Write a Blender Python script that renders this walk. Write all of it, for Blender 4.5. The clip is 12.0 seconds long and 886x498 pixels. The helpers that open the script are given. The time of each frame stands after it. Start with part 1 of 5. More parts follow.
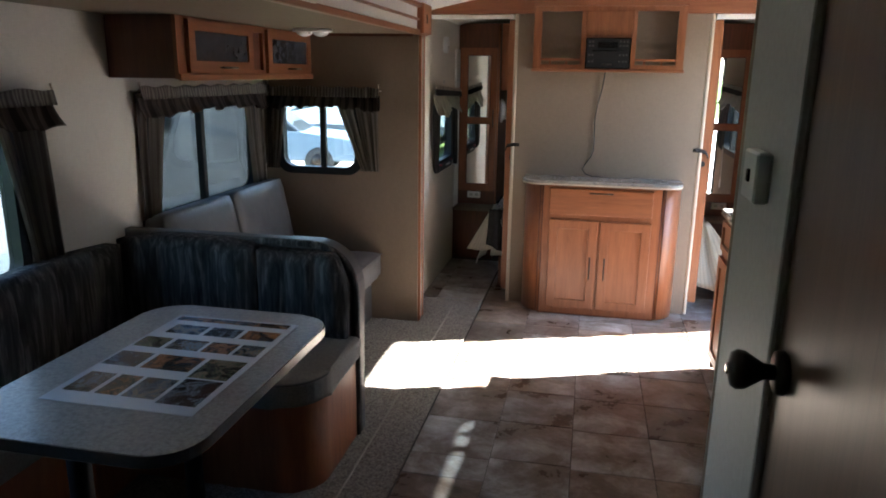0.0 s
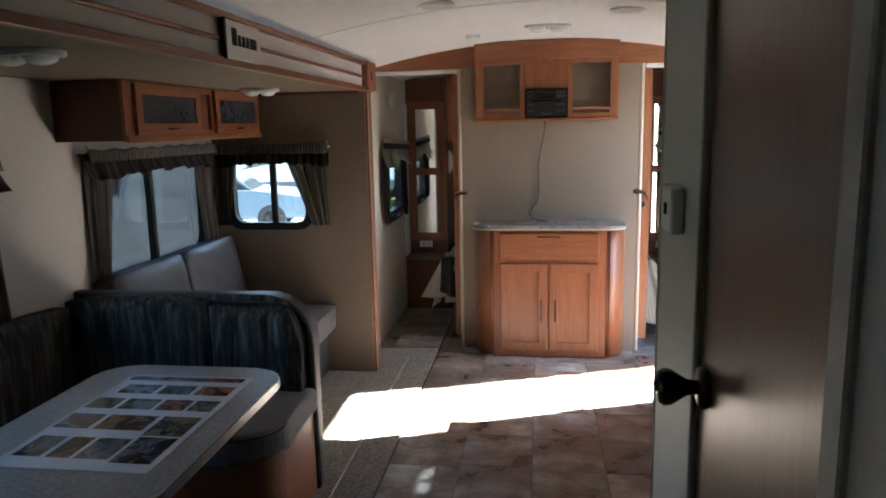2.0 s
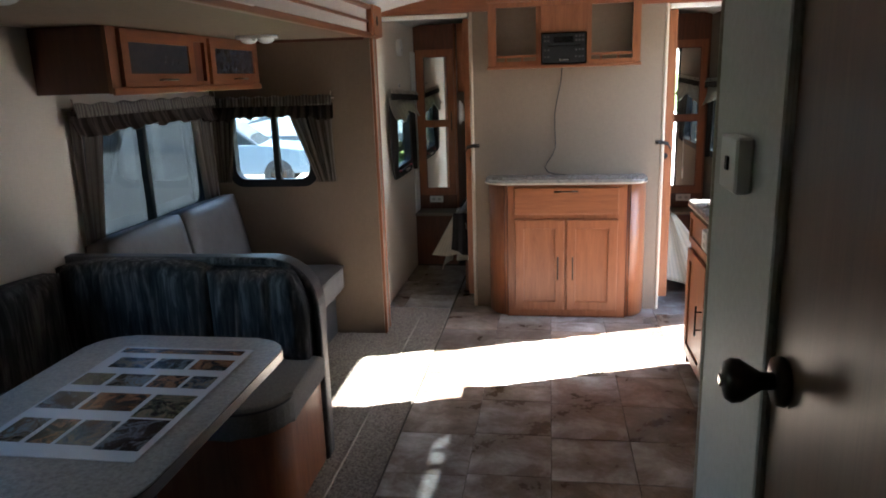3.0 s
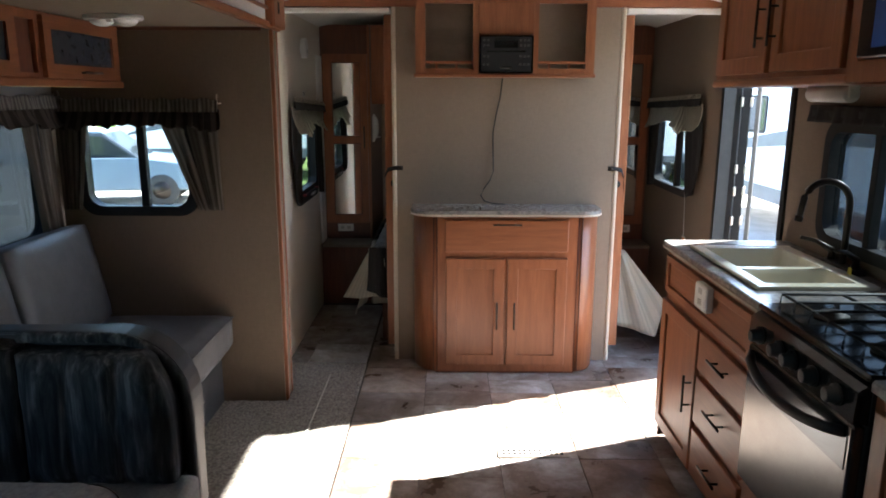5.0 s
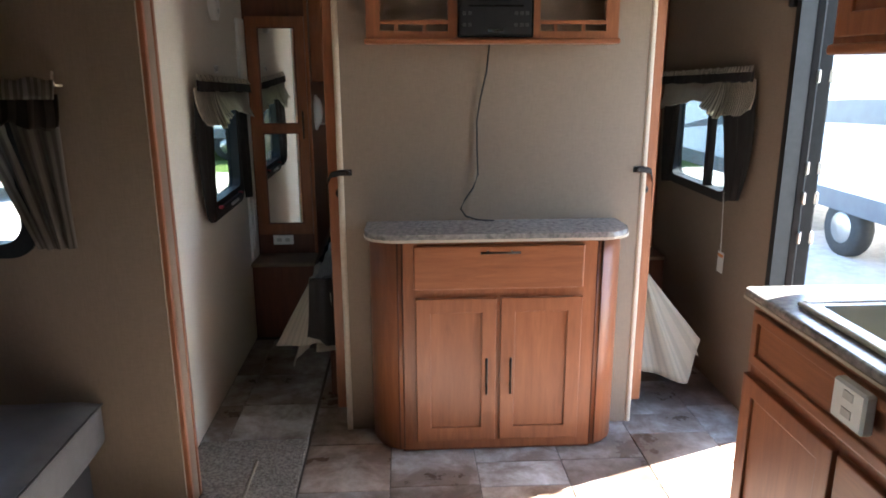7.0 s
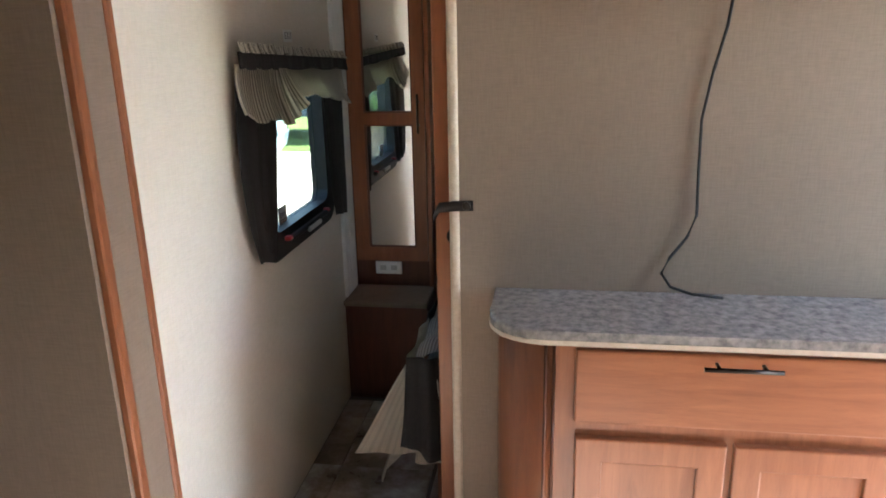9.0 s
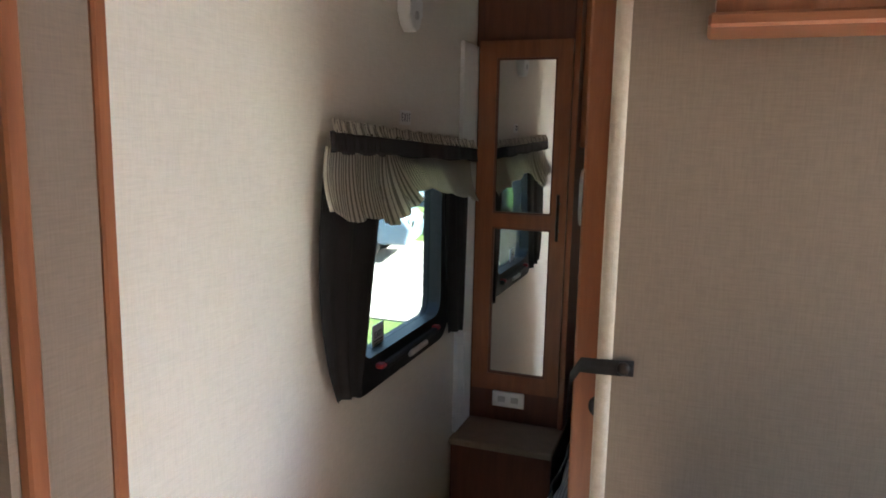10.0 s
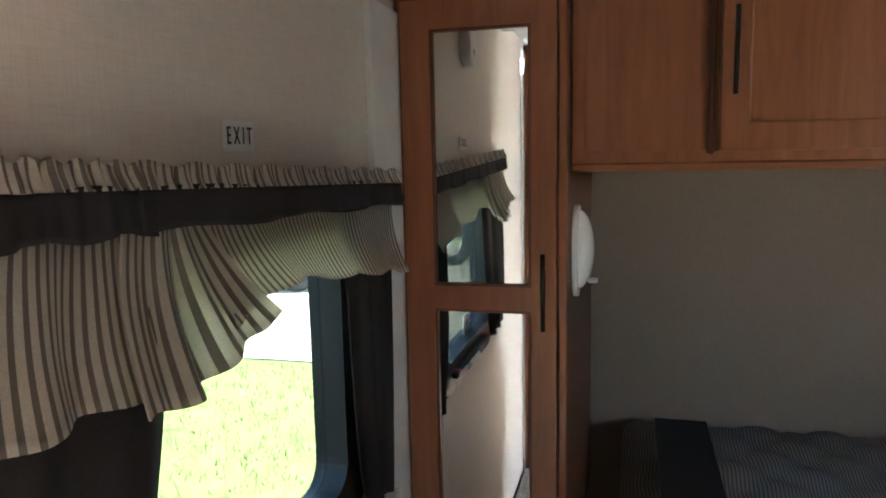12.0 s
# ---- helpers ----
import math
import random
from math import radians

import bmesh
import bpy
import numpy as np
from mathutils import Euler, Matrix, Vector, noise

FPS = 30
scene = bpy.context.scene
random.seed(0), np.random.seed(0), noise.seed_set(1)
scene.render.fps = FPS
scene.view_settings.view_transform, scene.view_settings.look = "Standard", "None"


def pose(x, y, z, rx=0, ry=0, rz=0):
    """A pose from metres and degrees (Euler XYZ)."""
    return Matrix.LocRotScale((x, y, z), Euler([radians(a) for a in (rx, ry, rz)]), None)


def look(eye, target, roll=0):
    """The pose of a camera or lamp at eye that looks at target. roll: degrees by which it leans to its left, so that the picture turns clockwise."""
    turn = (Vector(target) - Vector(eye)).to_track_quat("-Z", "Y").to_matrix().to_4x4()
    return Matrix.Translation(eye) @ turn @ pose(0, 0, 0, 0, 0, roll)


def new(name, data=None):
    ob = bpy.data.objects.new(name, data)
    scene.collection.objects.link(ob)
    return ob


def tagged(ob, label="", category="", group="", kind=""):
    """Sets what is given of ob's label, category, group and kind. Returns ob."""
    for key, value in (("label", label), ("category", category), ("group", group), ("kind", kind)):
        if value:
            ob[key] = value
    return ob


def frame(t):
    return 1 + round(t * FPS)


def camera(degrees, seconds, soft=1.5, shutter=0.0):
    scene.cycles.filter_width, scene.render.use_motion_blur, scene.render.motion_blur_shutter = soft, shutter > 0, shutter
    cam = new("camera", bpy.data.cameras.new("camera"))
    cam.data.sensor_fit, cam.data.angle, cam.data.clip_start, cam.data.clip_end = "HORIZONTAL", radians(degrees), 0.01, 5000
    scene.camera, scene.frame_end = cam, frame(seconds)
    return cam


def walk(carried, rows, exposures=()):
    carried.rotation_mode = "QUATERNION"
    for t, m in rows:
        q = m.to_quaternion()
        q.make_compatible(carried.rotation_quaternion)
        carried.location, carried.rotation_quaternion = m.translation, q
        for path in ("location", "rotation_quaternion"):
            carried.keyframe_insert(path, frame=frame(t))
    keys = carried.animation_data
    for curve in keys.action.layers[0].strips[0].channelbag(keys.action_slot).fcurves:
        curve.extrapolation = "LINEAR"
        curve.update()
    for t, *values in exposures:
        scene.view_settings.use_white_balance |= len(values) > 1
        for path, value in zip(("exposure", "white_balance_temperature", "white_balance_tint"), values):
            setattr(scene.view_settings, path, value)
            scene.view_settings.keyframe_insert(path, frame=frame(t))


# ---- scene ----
# camera and walk
cam = camera(64.4, 12.0, soft=1.8)
PATH = [
    (0, (0.069, 0.06, 1.579), (-0.319, 1.96, 1.093), 0.8),
    (0.5, (0.112, 0.027, 1.566), (-0.24, 1.957, 1.178), -2.1),
    (1, (0.104, 0.0, 1.569), (-0.217, 1.941, 1.21), -1.5),
    (1.5, (0.116, -0.018, 1.572), (-0.209, 1.925, 1.227), -1.6),
    (2, (0.109, -0.009, 1.575), (-0.164, 1.942, 1.231), -1.2),
    (2.5, (0.097, 0.02, 1.562), (-0.187, 1.96, 1.168), -1.4),
    (2.7, (0.083, 0.084, 1.562), (-0.216, 2.006, 1.098), -1.9),
    (4.3, (-0.105, 0.676, 1.529), (-0.371, 2.598, 1.042), -0.9),
    (4.5, (-0.150, 0.765, 1.536), (-0.300, 2.711, 1.095), -1.1),
    (5, (-0.155, 0.992, 1.510), (-0.164, 2.945, 1.080), 0.2),
    (5.5, (-0.107, 1.261, 1.523), (-0.098, 3.222, 1.133), 0.7),
    (6, (-0.104, 1.487, 1.517), (-0.128, 3.442, 1.092), -0.4),
    (6.5, (-0.170, 1.770, 1.514), (-0.108, 3.733, 1.136), -0.7),
    (7, (-0.187, 2.089, 1.510), (-0.082, 4.023, 1.012), -0.2),
    (7.2, (-0.180, 2.236, 1.497), (-0.157, 4.175, 1.004), 0.2),
    (8.8, (-0.262, 3.142, 1.470), (-0.455, 5.047, 0.885), -1.9),
    (9, (-0.229, 3.273, 1.476), (-0.515, 5.172, 0.915), -1.2),
    (9.5, (-0.237, 3.515, 1.461), (-0.903, 5.322, 0.921), 2.3),
    (10, (-0.328, 3.788, 1.451), (-0.988, 5.652, 1.147), 1.2),
    (10.5, (-0.384, 4.033, 1.438), (-1.130, 5.835, 0.998), -1.3),
    (11, (-0.411, 4.340, 1.457), (-1.196, 6.119, 0.978), -1.2),
    (11.5, (-0.507, 4.560, 1.484), (-1.207, 6.397, 1.151), 0.4),
    (12, (-0.580, 4.735, 1.484), (-1.098, 6.649, 1.212), -1.2),
]
walk(cam, [(t, look(eye, target, roll)) for t, eye, target, roll in PATH],
     exposures=[(t, e, 6050, 9) for t, e in ((0, 4.65), (2.7, 4.65), (4.5, 4.27), (7.0, 4.53), (9.0, 5.27), (10.5, 5.0), (11.3, 5.2), (12, 5.75))])

# world and sun: clear day, sun over the entry side
SUN_ELEV, SUN_AZ = radians(36.0), math.atan2(1.0, 0.37)
world = bpy.data.worlds.new("world")
scene.world = world
world.use_nodes = True
wn = world.node_tree
sky = wn.nodes.new("ShaderNodeTexSky")
sky.sky_type, sky.sun_disc, sky.sun_elevation, sky.sun_rotation = "NISHITA", False, SUN_ELEV, SUN_AZ
wn.nodes["Background"].inputs["Strength"].default_value = 0.09
wn.links.new(sky.outputs["Color"], wn.nodes["Background"].inputs["Color"])
sun = new("sun", bpy.data.lights.new("sun", "SUN"))
sun.data.energy, sun.data.angle, sun.data.color = 5.0, radians(0.6), (1.0, 0.95, 0.87)
sun_dir = Vector((math.sin(SUN_AZ) * math.cos(SUN_ELEV), math.cos(SUN_AZ) * math.cos(SUN_ELEV), math.sin(SUN_ELEV)))
sun.matrix_world = look((20 * sun_dir), (0, 0, 0))


# ---- small mesh tools ----
def box(bm, x0, y0, z0, x1, y1, z1, bevel=0.0, seg=1):
    xs, ys, zs = sorted((x0, x1)), sorted((y0, y1)), sorted((z0, z1))
    v = [bm.verts.new((x, y, z)) for x in xs for y in ys for z in zs]
    quads = ((0, 1, 3, 2), (4, 6, 7, 5), (0, 4, 5, 1), (2, 3, 7, 6), (0, 2, 6, 4), (1, 5, 7, 3))
    f = [bm.faces.new([v[i] for i in q]) for q in quads]
    if bevel:
        edges = list({e for face in f for e in face.edges})
        bmesh.ops.bevel(bm, geom=edges, offset=bevel, segments=seg, profile=0.5, affect="EDGES")
    return bm


def boxed(*a, bevel=0.0, seg=1):
    return box(bmesh.new(), *a, bevel=bevel, seg=seg)


def tube(bm, pts, r, n=8, caps=True):
    """A round bar through the points."""
    rings = []
    pts = [Vector(p) for p in pts]
    for i, p in enumerate(pts):
        d = (pts[min(i + 1, len(pts) - 1)] - pts[max(i - 1, 0)]).normalized()
        a = d.cross(Vector((0, 0, 1)) if abs(d.z) < 0.9 else Vector((1, 0, 0))).normalized()
        b = d.cross(a)
        rr = r[i] if isinstance(r, (list, tuple)) else r
        rings.append([bm.verts.new(p + rr * (math.cos(k * math.tau / n) * a + math.sin(k * math.tau / n) * b)) for k in range(n)])
    for r0, r1 in zip(rings, rings[1:]):
        for k in range(n):
            bm.faces.new((r0[k], r0[(k + 1) % n], r1[(k + 1) % n], r1[k])).smooth = True
    if caps:
        bm.faces.new(rings[0][::-1]), bm.faces.new(rings[-1])
    bmesh.ops.recalc_face_normals(bm, faces=bm.faces)
    return bm


def rounded(w, h, r, n=6, corners=(1, 1, 1, 1)):
    """Outline of a rounded rectangle about the origin, counter-clockwise; corners: ++, -+, --, +-."""
    out = []
    for (sx, sy, a), c in zip(((1, 1, 0), (-1, 1, 90), (-1, -1, 180), (1, -1, 270)), corners):
        rr = r * c
        if not rr:
            out.append((sx * w / 2, sy * h / 2))
            continue
        for k in range(n + 1):
            t = radians(a + 90 * k / n)
            out.append((sx * (w / 2 - rr) + rr * math.cos(t), sy * (h / 2 - rr) + rr * math.sin(t)))
    return out


def place(axis, u, v, d):
    """Point with in-plane u, v and depth d: axis x (u along y), y (u along x), z."""
    return {"x": (d, u, v), "y": (u, d, v), "z": (u, v, d)}[axis]


def prism(bm, axis, outline, cu, cv, d0, d1, bevel=0.0, seg=2):
    a = [bm.verts.new(place(axis, cu + u, cv + v, d0)) for u, v in outline]
    b = [bm.verts.new(place(axis, cu + u, cv + v, d1)) for u, v in outline]
    n = len(a)
    fa, fb = bm.faces.new(a), bm.faces.new(b[::-1])
    for k in range(n):
        bm.faces.new((a[k], b[k], b[(k + 1) % n], a[(k + 1) % n]))
    if bevel:
        bmesh.ops.bevel(bm, geom=list({e for f in (fa, fb) for e in f.edges}), offset=bevel, segments=seg, profile=0.5, affect="EDGES")
    bmesh.ops.recalc_face_normals(bm, faces=bm.faces)
    return bm


def ring(bm, axis, w, h, r, border, cu, cv, d0, d1):
    """A rounded rectangular frame, w by h outside."""
    o, i = rounded(w, h, r), rounded(w - 2 * border, h - 2 * border, max(r - border * 0.5, 0.004))
    n = len(o)
    V = [[bm.verts.new(place(axis, cu + u, cv + v, d)) for u, v in line] for d in (d0, d1) for line in (o, i)]
    for k in range(n):
        j = (k + 1) % n
        for p, q in ((0, 1), (3, 2), (2, 0), (1, 3)):
            bm.faces.new((V[p][k], V[p][j], V[q][j], V[q][k]))
    bmesh.ops.recalc_face_normals(bm, faces=bm.faces)
    return bm


def lathe(bm, prof, c, axis="z", n=20):
    """prof: (radius, height) pairs turned about an axis through c."""
    rows = []
    for r, h in prof:
        row = []
        for k in range(n):
            a, b = r * math.cos(k * math.tau / n), r * math.sin(k * math.tau / n)
            o = {"z": (a, b, h), "x": (h, a, b), "y": (a, h, b)}[axis]
            row.append(bm.verts.new(Vector(c) + Vector(o)))
        rows.append(row)
    for r0, r1 in zip(rows, rows[1:]):
        for k in range(n):
            bm.faces.new((r0[k], r0[(k + 1) % n], r1[(k + 1) % n], r1[k])).smooth = True
    bm.faces.new(rows[0]), bm.faces.new(rows[-1])
    bmesh.ops.recalc_face_normals(bm, faces=bm.faces)
    return bm


def thing(name, at, label, category, group="", kind=""):
    ob = new(name)
    ob.location = at
    ob.empty_display_size = 0.05
    return tagged(ob, label, category, group, kind)


def part(name, bm, material, parent=None, label="", smooth=False):
    top, ob = parent, None
    while top is not None and top.parent is not None:
        top = top.parent
    if top is not None:
        bmesh.ops.translate(bm, vec=-Vector(top.location), verts=bm.verts)
    me = bpy.data.meshes.new(name)
    if smooth:
        for f in bm.faces:
            f.smooth = True
    bm.to_mesh(me)
    bm.free()
    me.materials.append(material)
    ob = new(name, me)
    ob.parent = parent
    return tagged(ob, label)


def solo(name, bm, material, label="", category="", kind="", smooth=False, group=""):
    lo = [min(v.co[i] for v in bm.verts) for i in range(3)]
    hi = [max(v.co[i] for v in bm.verts) for i in range(3)]
    base = Vector(((lo[0] + hi[0]) / 2, (lo[1] + hi[1]) / 2, lo[2]))
    bmesh.ops.translate(bm, vec=-base, verts=bm.verts)
    ob = part(name, bm, material, smooth=smooth)
    ob.location = base
    return tagged(ob, label, category, group, kind)


def structure(name, bm, material, label="", category=""):
    return tagged(part(name, bm, material), label, category, kind="structure")


def walled(axis, d0, d1, u0, u1, z0, z1, holes=()):
    """A wall slab with rectangular holes (u0, u1, z0, z1) cut through."""
    us = sorted({u0, u1, *[h[0] for h in holes], *[h[1] for h in holes]})
    zs = sorted({z0, z1, *[h[2] for h in holes], *[h[3] for h in holes]})
    us, zs = [u for u in us if u0 <= u <= u1], [z for z in zs if z0 <= z <= z1]
    solid = {}
    for i in range(len(us) - 1):
        for j in range(len(zs) - 1):
            cu, cz = (us[i] + us[i + 1]) / 2, (zs[j] + zs[j + 1]) / 2
            solid[i, j] = not any(h[0] < cu < h[1] and h[2] < cz < h[3] for h in holes)
    bm, cache = bmesh.new(), {}

    def V(i, j, d):
        if (i, j, d) not in cache:
            cache[i, j, d] = bm.verts.new(place(axis, us[i], zs[j], d))
        return cache[i, j, d]
    for (i, j), s in solid.items():
        if not s:
            continue
        for d in (d0, d1):
            bm.faces.new((V(i, j, d), V(i + 1, j, d), V(i + 1, j + 1, d), V(i, j + 1, d)))
        for di, dj, a, b in ((-1, 0, (i, j), (i, j + 1)), (1, 0, (i + 1, j), (i + 1, j + 1)), (0, -1, (i, j), (i + 1, j)), (0, 1, (i, j + 1), (i + 1, j + 1))):
            if not solid.get((i + di, j + dj), False):
                bm.faces.new((V(*a, d0), V(*b, d0), V(*b, d1), V(*a, d1)))
    bmesh.ops.recalc_face_normals(bm, faces=bm.faces)
    return bm


# ---- materials ----
def material(name, color, rough=0.5, metal=0.0, spec=0.5):
    m = bpy.data.materials.new(name)
    m.use_nodes = True
    b = m.node_tree.nodes["Principled BSDF"]
    b.inputs["Base Color"].default_value = (*color, 1)
    b.inputs["Roughness"].default_value, b.inputs["Metallic"].default_value = rough, metal
    b.inputs["Specular IOR Level"].default_value = spec
    return m


def node(m, kind, **inputs):
    n = m.node_tree.nodes.new(kind)
    for k, v in inputs.items():
        n.inputs[k.replace("_", " ")].default_value = v
    return n


def coords(m, scale=(1, 1, 1), source="Object"):
    tc, mp, oi = node(m, "ShaderNodeTexCoord"), node(m, "ShaderNodeMapping", Scale=scale), node(m, "ShaderNodeObjectInfo")
    mul = node(m, "ShaderNodeVectorMath")
    mul.operation = "SCALE"
    m.node_tree.links.new(oi.outputs["Random"], mul.inputs["Scale"])
    mul.inputs[0].default_value = (7, 5, 9)
    m.node_tree.links.new(tc.outputs[source], mp.inputs["Vector"])
    if source == "Object":
        m.node_tree.links.new(mul.outputs[0], mp.inputs["Location"])
    return mp.outputs["Vector"]


def ramp(m, fac, stops):
    r = node(m, "ShaderNodeValToRGB")
    e = r.color_ramp.elements
    while len(e) < len(stops):
        e.new(0.5)
    for el, (p, c) in zip(e, stops):
        el.position, el.color = p, (*c, 1)
    m.node_tree.links.new(fac, r.inputs["Fac"])
    return r.outputs["Color"]


def noise_fac(m, vec, scale, detail=4.0, rough=0.6, distortion=0.0):
    n = node(m, "ShaderNodeTexNoise", Scale=scale, Detail=detail, Roughness=rough, Distortion=distortion)
    m.node_tree.links.new(vec, n.inputs["Vector"])
    return n.outputs["Fac"]


def mix(m, a, b, fac, blend="MIX"):
    x = node(m, "ShaderNodeMix")
    x.data_type, x.blend_type = "RGBA", blend
    for s, i in ((fac, 0), (a, 6), (b, 7)):
        if isinstance(s, (int, float)):
            x.inputs[i].default_value = s
        elif isinstance(s, tuple):
            x.inputs[i].default_value = (*s, 1)
        else:
            m.node_tree.links.new(s, x.inputs[i])
    return x.outputs[2]


def set_color(m, col):
    m.node_tree.links.new(col, m.node_tree.nodes["Principled BSDF"].inputs["Base Color"])


def bump(m, fac, strength=0.2, distance=0.002):
    b = node(m, "ShaderNodeBump", Strength=strength, Distance=distance)
    m.node_tree.links.new(fac, b.inputs["Height"])
    m.node_tree.links.new(b.outputs["Normal"], m.node_tree.nodes["Principled BSDF"].inputs["Normal"])


def wood(name, dark, light, rough=0.38, scale=(9, 9, 0.9)):
    m = material(name, light, rough)
    v = coords(m, scale)
    grain = noise_fac(m, v, 4.0, 6, 0.65, 0.6)
    fine = noise_fac(m, coords(m, tuple(s * 9 for s in scale)), 3.0, 3, 0.7)
    c = ramp(m, grain, [(0.28, dark), (0.5, tuple((a + b) / 2 for a, b in zip(dark, light))), (0.72, light)])
    c = mix(m, c, tuple(a * 0.72 for a in dark), ramp(m, fine, [(0.55, (0, 0, 0)), (0.78, (0.3,) * 3)]))
    blotch = noise_fac(m, coords(m, (2, 2, 1.2)), 1.6, 2)
    c = mix(m, c, (0.75, 0.72, 0.7), ramp(m, blotch, [(0.4, (0, 0, 0)), (0.75, (0.45,) * 3)]), "MULTIPLY")
    set_color(m, c)
    bump(m, fine, 0.08, 0.001)
    return m


def linen(name, a, b, rough=0.75):
    m = material(name, a, rough, spec=0.35)
    warp = noise_fac(m, coords(m, (420, 420, 26)), 1.0, 2, 0.6)
    weft = noise_fac(m, coords(m, (30, 30, 420)), 1.0, 2, 0.6)
    w = node(m, "ShaderNodeMath")
    w.operation = "ADD"
    m.node_tree.links.new(warp, w.inputs[0]), m.node_tree.links.new(weft, w.inputs[1])
    h = node(m, "ShaderNodeMath")
    h.operation, h.inputs[1].default_value = "MULTIPLY", 0.5
    m.node_tree.links.new(w.outputs[0], h.inputs[0])
    c = ramp(m, h.outputs[0], [(0.33, b), (0.62, a)])
    c = mix(m, c, (0.9, 0.88, 0.85), ramp(m, noise_fac(m, coords(m), 1.7, 3), [(0.4, (0, 0, 0)), (0.7, (0.5,) * 3)]), "MULTIPLY")
    set_color(m, c)
    bump(m, h.outputs[0], 0.25, 0.001)
    return m


def mottled(name, a, b, scale=20.0, rough=0.5, metal=0.0, bumps=0.1, dist=0.001, spec=0.5, detail=5):
    m = material(name, a, rough, metal, spec)
    f = noise_fac(m, coords(m), scale, detail, 0.65)
    set_color(m, ramp(m, f, [(0.32, b), (0.66, a)]))
    bump(m, noise_fac(m, coords(m), scale * 6, 3), bumps, dist)
    return m


def striped(name, a, b, count, width=0.5, rough=0.85):
    """Cloth with stripes along v of the cloth's own UV map, count a metre of cloth."""
    m = material(name, a, rough, spec=0.2)
    uv = node(m, "ShaderNodeUVMap")
    sep = node(m, "ShaderNodeSeparateXYZ")
    m.node_tree.links.new(uv.outputs["UV"], sep.inputs[0])
    mul, fr, st = [node(m, "ShaderNodeMath") for _ in range(3)]
    mul.operation, fr.operation, st.operation = "MULTIPLY", "FRACT", "GREATER_THAN"
    mul.inputs[1].default_value, st.inputs[1].default_value = count, width
    m.node_tree.links.new(sep.outputs["X"], mul.inputs[0])
    m.node_tree.links.new(mul.outputs[0], fr.inputs[0])
    m.node_tree.links.new(fr.outputs[0], st.inputs[0])
    c = mix(m, a, b, st.outputs[0])
    wv = noise_fac(m, coords(m, (600, 600, 600)), 1.0, 2)
    c = mix(m, c, (0.7, 0.68, 0.66), ramp(m, wv, [(0.35, (0.5,) * 3), (0.65, (0, 0, 0))]), "MULTIPLY")
    set_color(m, c)
    bump(m, wv, 0.2, 0.0006)
    tl, mx = m.node_tree.nodes.new("ShaderNodeBsdfTranslucent"), m.node_tree.nodes.new("ShaderNodeMixShader")
    mx.inputs[0].default_value = 0.58
    m.node_tree.links.new(c, tl.inputs["Color"])
    m.node_tree.links.new(m.node_tree.nodes["Principled BSDF"].outputs[0], mx.inputs[1])
    m.node_tree.links.new(tl.outputs[0], mx.inputs[2])
    m.node_tree.links.new(mx.outputs[0], m.node_tree.nodes["Material Output"].inputs["Surface"])
    return m


def glassy(name, tint, gloss=0.06, rough=0.0):
    m = bpy.data.materials.new(name)
    m.use_nodes = True
    t = m.node_tree
    t.nodes.clear()
    out, tr, gl, mx = [t.nodes.new(k) for k in ("ShaderNodeOutputMaterial", "ShaderNodeBsdfTransparent", "ShaderNodeBsdfGlossy", "ShaderNodeMixShader")]
    tr.inputs["Color"].default_value = (*tint, 1)
    gl.inputs["Roughness"].default_value = rough
    mx.inputs[0].default_value = gloss
    t.links.new(tr.outputs[0], mx.inputs[1]), t.links.new(gl.outputs[0], mx.inputs[2])
    t.links.new(mx.outputs[0], out.inputs["Surface"])
    return m


CHERRY = wood("cherry_wood", (0.20, 0.069, 0.029), (0.318, 0.117, 0.050))
CHERRY_H = wood("cherry_wood_level_grain", (0.20, 0.069, 0.029), (0.318, 0.117, 0.050), scale=(0.9, 0.9, 9))
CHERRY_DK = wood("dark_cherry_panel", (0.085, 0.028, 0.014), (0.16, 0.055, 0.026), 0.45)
DOORWOOD = wood("brown_door_veneer", (0.135, 0.076, 0.052), (0.205, 0.12, 0.081), 0.33, (14, 14, 0.7))
# wallpaper toned dark: carries the shade on the slide-out end wall and ceiling
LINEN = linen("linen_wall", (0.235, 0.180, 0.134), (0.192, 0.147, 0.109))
# same wallpaper made paler: light on the door-facing walls put into the colour
LINEN_LIT = linen("lit_linen_wall", (0.72, 0.665, 0.585), (0.63, 0.58, 0.505))
CAP = mottled("wall_cap", (0.50, 0.49, 0.46), (0.44, 0.43, 0.40), 60, 0.55)
BEAD = mottled("beige_bead", (0.50, 0.42, 0.33), (0.42, 0.34, 0.26), 90, 0.5)
CEILING = mottled("ceiling_white", (0.78, 0.76, 0.72), (0.70, 0.68, 0.64), 30, 0.7, bumps=0.15)
CARPET = mottled("carpet", (0.40, 0.355, 0.305), (0.11, 0.095, 0.08), 105, 0.95, bumps=1.0, dist=0.006, spec=0.1)
COUNTER = mottled("speckled_counter", (0.29, 0.27, 0.25), (0.125, 0.12, 0.118), 48, 0.22, bumps=0.02)
TABLETOP = mottled("speckled_tabletop", (0.44, 0.41, 0.365), (0.24, 0.22, 0.20), 95, 0.28, bumps=0.02)
VINYL = mottled("grey_vinyl", (0.115, 0.112, 0.112), (0.09, 0.088, 0.088), 14, 0.45, bumps=0.25, dist=0.001)
VINYL_DK = mottled("charcoal_vinyl", (0.05, 0.049, 0.05), (0.038, 0.037, 0.038), 14, 0.45, bumps=0.25)
SEATCLOTH = mottled("grey_seat_cloth", (0.22, 0.207, 0.188), (0.145, 0.138, 0.125), 120, 0.85, bumps=0.4)
